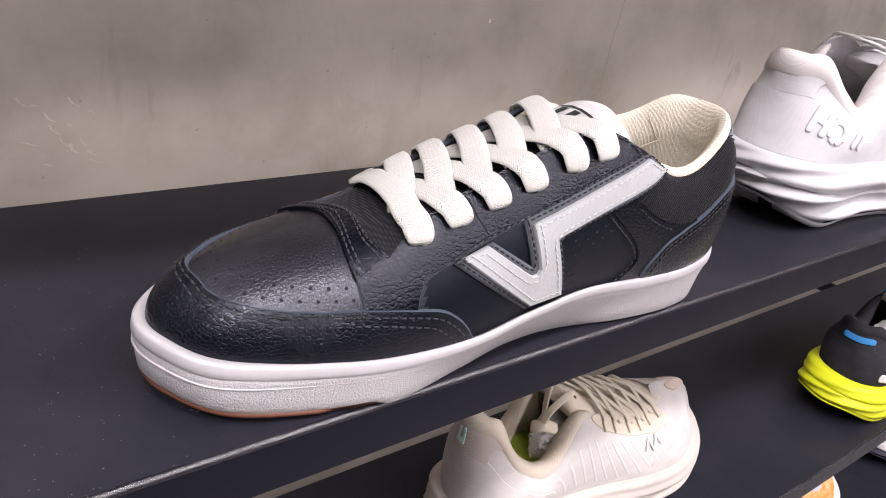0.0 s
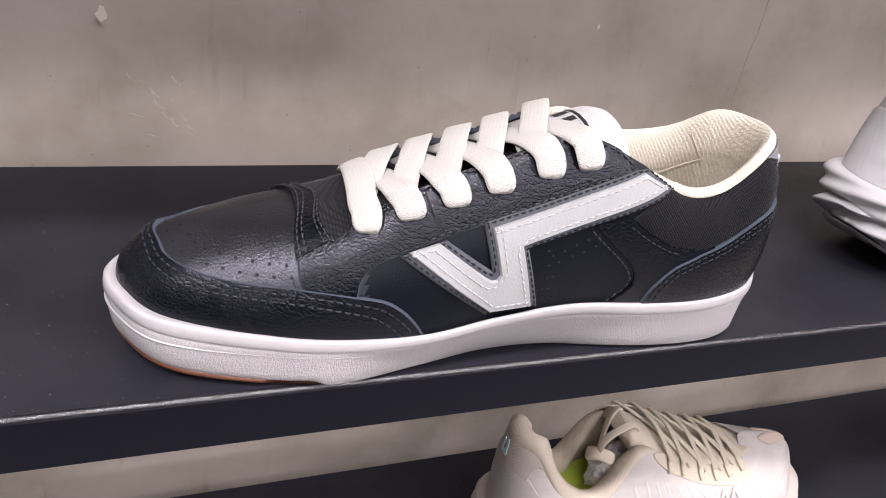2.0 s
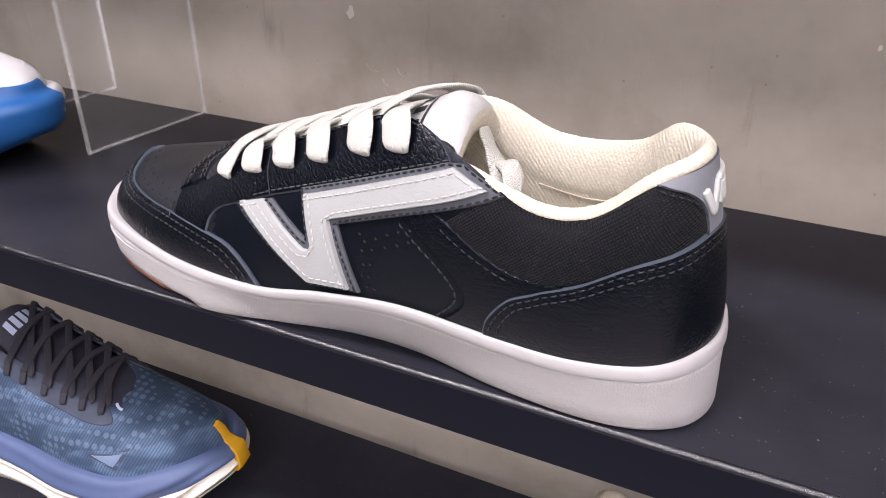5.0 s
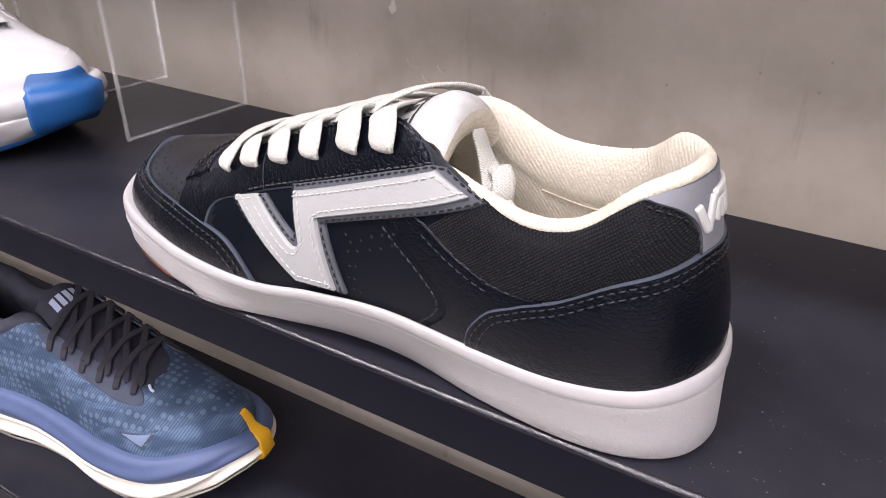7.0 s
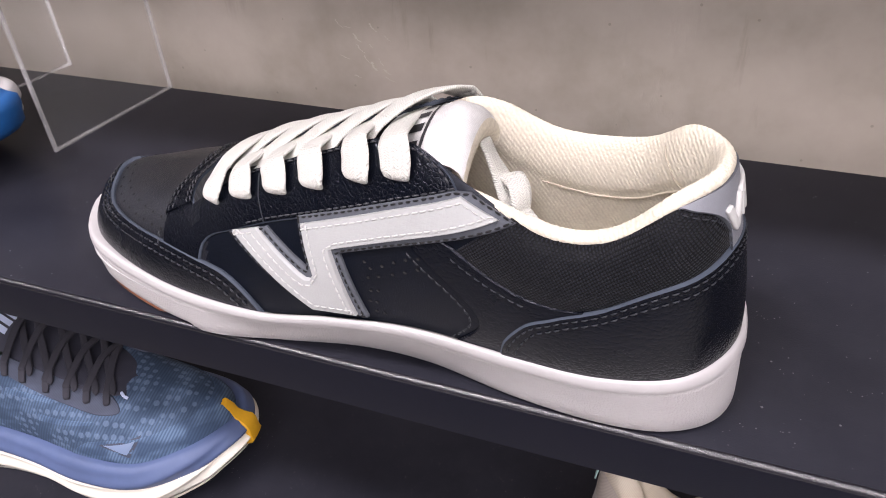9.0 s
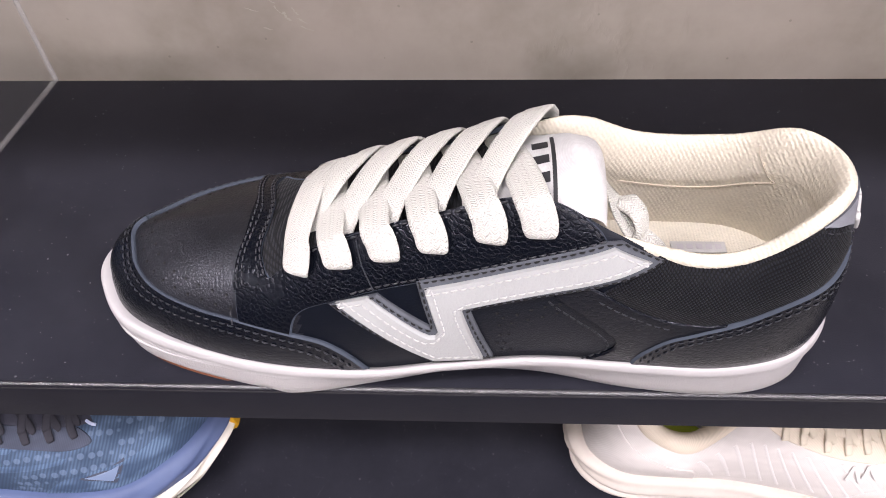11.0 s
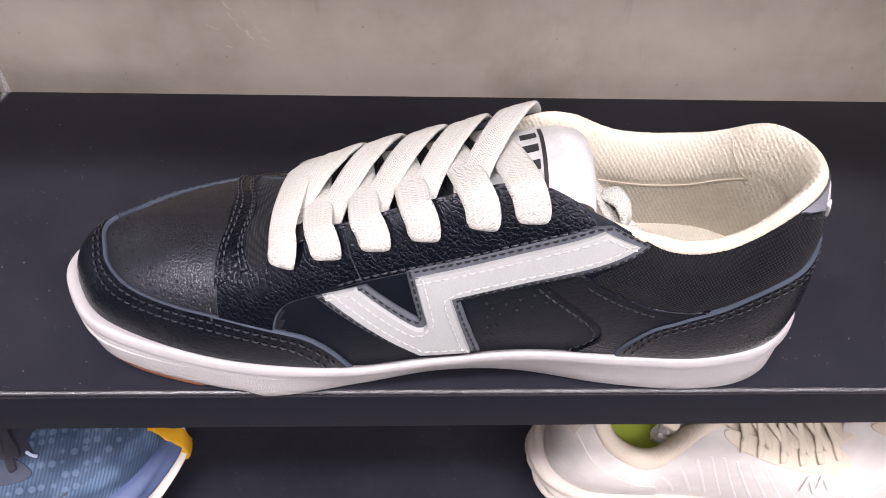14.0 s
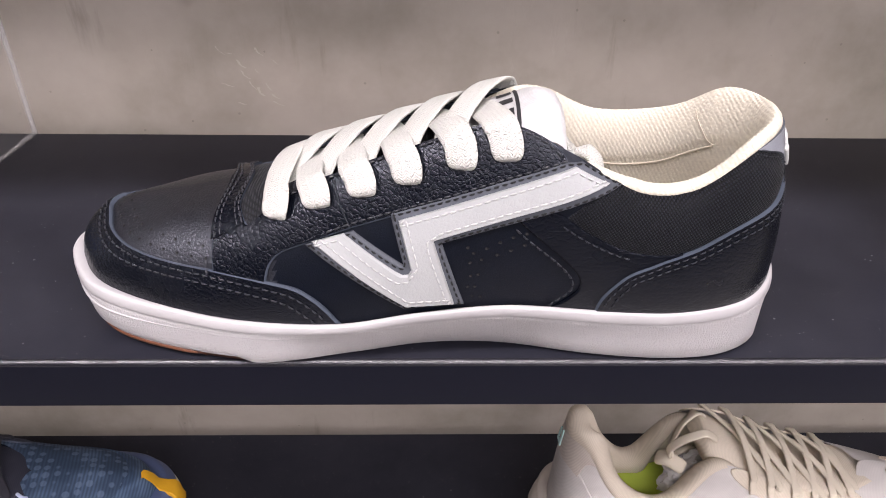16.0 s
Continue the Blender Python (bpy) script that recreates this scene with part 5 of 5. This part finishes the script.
cream_shoe = runner(BEIGE_AT, beige, "cream and oatmeal running shoe with lime insole on the lower shelf", marks=marks, stripes=True, form=RUN_CREAM, ridges=0.0032)

R_["navy"] = mesh_cloth("blue_knit", (0.045, 0.075, 0.135), (0.11, 0.17, 0.27), 0.0022, 0.8, 0.6)
R_["navy_toe"] = mesh_cloth("dotted_blue_knit", (0.040, 0.066, 0.115), (0.085, 0.13, 0.21), 0.0022, 0.8, 0.6)
k_ = Nodes(R_["navy_toe"])
dots = k_.ramp(k_.voronoi(k_.coords(scale=(1, 1, 1.0)), 150, rand=0.2), (0.30, 1.0), (0.40, 0.0))
k_.colour(k_.mix(k_.math("MULTIPLY", dots, 0.35), k_.b.inputs["Base Color"].links[0].from_socket, (0.17, 0.23, 0.34)))
R_["ink_cloth"] = mesh_cloth("charcoal_knit", (0.036, 0.037, 0.054), (0.050, 0.051, 0.070))
R_["slate_film"] = mesh_cloth("slate_film", (0.050, 0.058, 0.085), (0.062, 0.072, 0.105))
R_["film"] = material("pale_blue_film", (0.15, 0.20, 0.31), 0.5)
R_["peri_foam"] = foam("periwinkle_foam", (0.080, 0.112, 0.225))
R_["ivory_foam"] = foam("ivory_foam", (0.76, 0.72, 0.64))
R_["amber"] = foam("amber_rubber", (0.72, 0.38, 0.015))
R_["char_cord"] = material("charcoal_lace", (0.022, 0.0215, 0.031), 0.85)
R_["pale_print"] = material("pale_blue_print", (0.50, 0.56, 0.74), 0.5)
navy = dict(upper=R_["navy_toe"], midsole=R_["ivory_foam"], rim=R_["peri_foam"], outsole=R_["ivory_foam"], lining=R_["ink_cloth"], insole=R_["ink_cloth"], tongue=R_["ink_cloth"], overlay=R_["navy"],
            heel=R_["navy"], collar=R_["ink_cloth"], stay=R_["slate_film"], lace=R_["char_cord"], bumper=R_["amber"])
marks = [(14.72, 0.82, 14.82, 0.90, R_["pale_print"], 0.0022), (14.72, 0.82, 14.60, 0.78, R_["pale_print"], 0.0022)]
NAVY_AT = turn_to(-0.391, 0.137, SHELF - STEP, 191, 1.05)
navy_shoe = runner(NAVY_AT, navy, "blue knit running shoe with amber toe bumper on the lower shelf", toe_bumper=(11.85, 0.26, 0.42), marks=marks, form=RUN_NAVY)
for i in range(4):
    w0 = -0.62 + i * 0.32
    g = tongue_point(np.linspace(0.78, 0.86, 4)[:, None], np.linspace(w0, w0 + 0.22, 4)[None])
    g[..., 2] += RUN_NAVY.rim[7, 2] - RIM[7][2] + 0.0016 + 0.004 * np.clip((np.linspace(0.78, 0.86, 4)[:, None] - 0.75) / 0.25, 0, 1)
    g[..., 0] += 0.006 * np.clip((np.linspace(0.78, 0.86, 4)[:, None] - 0.75) / 0.25, 0, 1)
    part("tongue_mark", sheet(g), R_["pale_print"], navy_shoe)
for name, tri, mat in (("side_film", [(15.62, 0.27), (14.62, 0.36), (15.02, 0.10)], R_["slate_film"]), ("side_film", [(15.45, 0.255), (14.78, 0.315), (15.05, 0.145)], R_["film"]),
                       ("side_film", [(16.6, 0.42), (15.5, 0.52), (15.6, 0.46), (16.7, 0.33)], R_["navy"]), ("side_film", [(17.2, 0.58), (16.2, 0.66), (16.3, 0.60), (17.3, 0.50)], R_["navy"])):
    panel(name, RUN_NAVY, dense(tri, 0.004, True), 0, 0.0005 if mat is R_["slate_film"] else 0.0008, mat, navy_shoe, grid=0.0022)

R_["sky_rubber"] = foam("cobalt_rubber", (0.012, 0.085, 0.27), 0.45)
blue = dict(white)
blue.update(bumper=R_["sky_rubber"], outsole=R_["sky_rubber"])
runner(turn_to(-0.455, 0.112, SHELF, 187, 1.0), blue, "white running shoe with cobalt blue rubber toe", toe_bumper=(12.25, 1.15, 0.22), form=RUN_COBALT, ridges=0.0006)

R_["acid"] = foam("acid_yellow_foam", (0.62, 0.66, 0.01))
R_["jet"] = mesh_cloth("jet_black_knit", (0.012, 0.012, 0.015), (0.02, 0.02, 0.026))
R_["cyan_cord"] = material("bright_blue_cord", (0.02, 0.18, 0.45), 0.7)
R_["pale_grey"] = mesh_cloth("pale_grey_lining", (0.55, 0.55, 0.55), (0.6, 0.6, 0.6))
acid = dict(upper=R_["jet"], midsole=R_["acid"], rim=R_["acid"], outsole=R_["acid"], lining=R_["jet"], insole=R_["pale_grey"], tongue=R_["pale_grey"], overlay=R_["jet"], heel=R_["jet"],
            collar=R_["jet"], stay=R_["jet"], lace=R_["cyan_cord"], bumper=R_["acid"])
marks = [(0.85, 0.80, -0.85, 0.80, R_["cyan_cord"], 0.007), (20.35, 0.20, 19.6, 0.20, R_["pale_grey"], 0.010)]
runner(turn_to(0.724, 0.092, SHELF - STEP, 180, 1.0), acid, "black running shoe on a thick acid-yellow sole", marks=marks, form=runner_form(0.047, 0.010, 0.010, -0.016, 0.004, 0.012))

R_["orange"] = mesh_cloth("orange_knit", (0.75, 0.26, 0.06), (0.78, 0.45, 0.22))
orange = dict(white)
orange.update(upper=R_["orange"], overlay=R_["orange"], midsole=R_["ivory_foam"], rim=R_["ivory_foam"], outsole=R_["ivory_foam"])
runner(turn_to(0.700, 0.142, SHELF - 2 * STEP, 182, 1.0), orange, "orange knit running shoe with ivory sole on the bottom shelf")
grey = dict(acid)
grey.update(midsole=R_["ink_cloth"], rim=R_["pale_grey"], outsole=R_["ink_cloth"], lace=R_["char_cord"])
runner(turn_to(1.170, 0.130, SHELF - 2 * STEP, 180, 1.0), grey, "dark charcoal running shoe on the bottom shelf")


# ---- crumpled tissue in two of the shoes ----
def tissue(m, size, label, seed):
    bm = bmesh.new()
    bmesh.ops.create_icosphere(bm, subdivisions=4, radius=1)
    for v in bm.verts:
        p = v.co.copy()
        k = 1 + 0.35 * noise.noise(p * 1.7 + Vector((seed, 0, 0))) + 0.22 * abs(noise.noise(p * 4.1 + Vector((0, seed, 0)))) + 0.10 * noise.noise(p * 9.0)
        v.co = Vector((p.x * size[0], p.y * size[1], p.z * size[2])) * k
    ob = part("tissue_paper", bm, M["tissue"], smooth=False)
    ob.matrix_world = m
    return tagged(ob, label, "paper")


bow = cream_shoe
cord("lace_bow", bow, R_["oat_cord"], [(0.024, 0.020, 0.124), (0.034, 0.026, 0.134), (0.046, 0.034, 0.130), (0.052, 0.040, 0.117), (0.050, 0.044, 0.104)], [(0, -0.5, 1), (0.3, -0.4, 1), (1, -0.3, 0.5), (1, -0.2, 0), (1, 0, 0)], 0.006, 0.0024, n=30)
cord("lace_bow", bow, R_["oat_cord"], [(0.024, 0.045, 0.128), (0.036, 0.050, 0.140), (0.050, 0.050, 0.134), (0.056, 0.046, 0.120), (0.052, 0.042, 0.106)], [(0, 0.5, 1), (0.3, 0.4, 1), (1, 0.3, 0.5), (1, 0.2, 0), (1, 0, 0)], 0.006, 0.0024, n=30)
cord("lace_knot", bow, R_["oat_cord"], [(0.044, 0.050, 0.104), (0.054, 0.044, 0.107), (0.058, 0.038, 0.102), (0.050, 0.034, 0.097)], [(0, 0.6, 1), (0.6, 0, 1), (1, -0.3, 0.3), (0.3, -0.6, -0.3)], 0.011, 0.006, n=24)
cord("lace_tail", bow, R_["oat_cord"], [(0.050, 0.036, 0.102), (0.042, 0.030, 0.096), (0.032, 0.026, 0.098), (0.024, 0.022, 0.092)], [(0, -0.3, 1)] * 4, 0.005, 0.0022, n=24)
M["tissue"] = material("white_tissue", (0.62, 0.61, 0.62), 0.8)
tissue(BEIGE_AT @ pose(0.026, 0.040, 0.080), (0.026, 0.019, 0.017), "crumpled white tissue paper stuffed in the cream shoe", 3.0)
tissue(pose(0.697, 0.052, SHELF - STEP + 0.076), (0.034, 0.020, 0.024), "crumpled white tissue paper stuffed in the black shoe", 8.0)

# ---- clear acrylic riser ----
riser = empty("acrylic_riser", pose(-0.2857, 0.1168, SHELF, 0, 0, -5.7))
tagged(riser, "clear acrylic display riser standing on the black shelf", "stand")


def clear_panel(name, x0, x1, y0, y1, z0, z1):
    """A clear sheet with pale edge strips; the edges' bright light is put into their colour."""
    sheet_ = part(name, block(x0, x1, y0 + 0.002, y1 - 0.002, z0 + 0.002, z1 - 0.002), M["acrylic"], riser, smooth=False)
    for box in ((x0, x1, y0, y0 + 0.002, z0, z1), (x0, x1, y1 - 0.002, y1, z0, z1), (x0, x1, y0 + 0.002, y1 - 0.002, z0, z0 + 0.002)):
        part("bright_edge_strip", block(*box, 0.0004), M["acrylic_edge"], sheet_, smooth=False)
    return sheet_


clear_panel("side_panel", -0.003, 0, 0, 0.109, 0, 0.206)
clear_panel("side_panel", -0.1206, -0.1176, 0, 0.116, 0, 0.206)
part("top_panel", block(-0.1206, 0, 0, 0.112, 0.2063, 0.2093, 0.0006), M["acrylic"], riser, smooth=False)
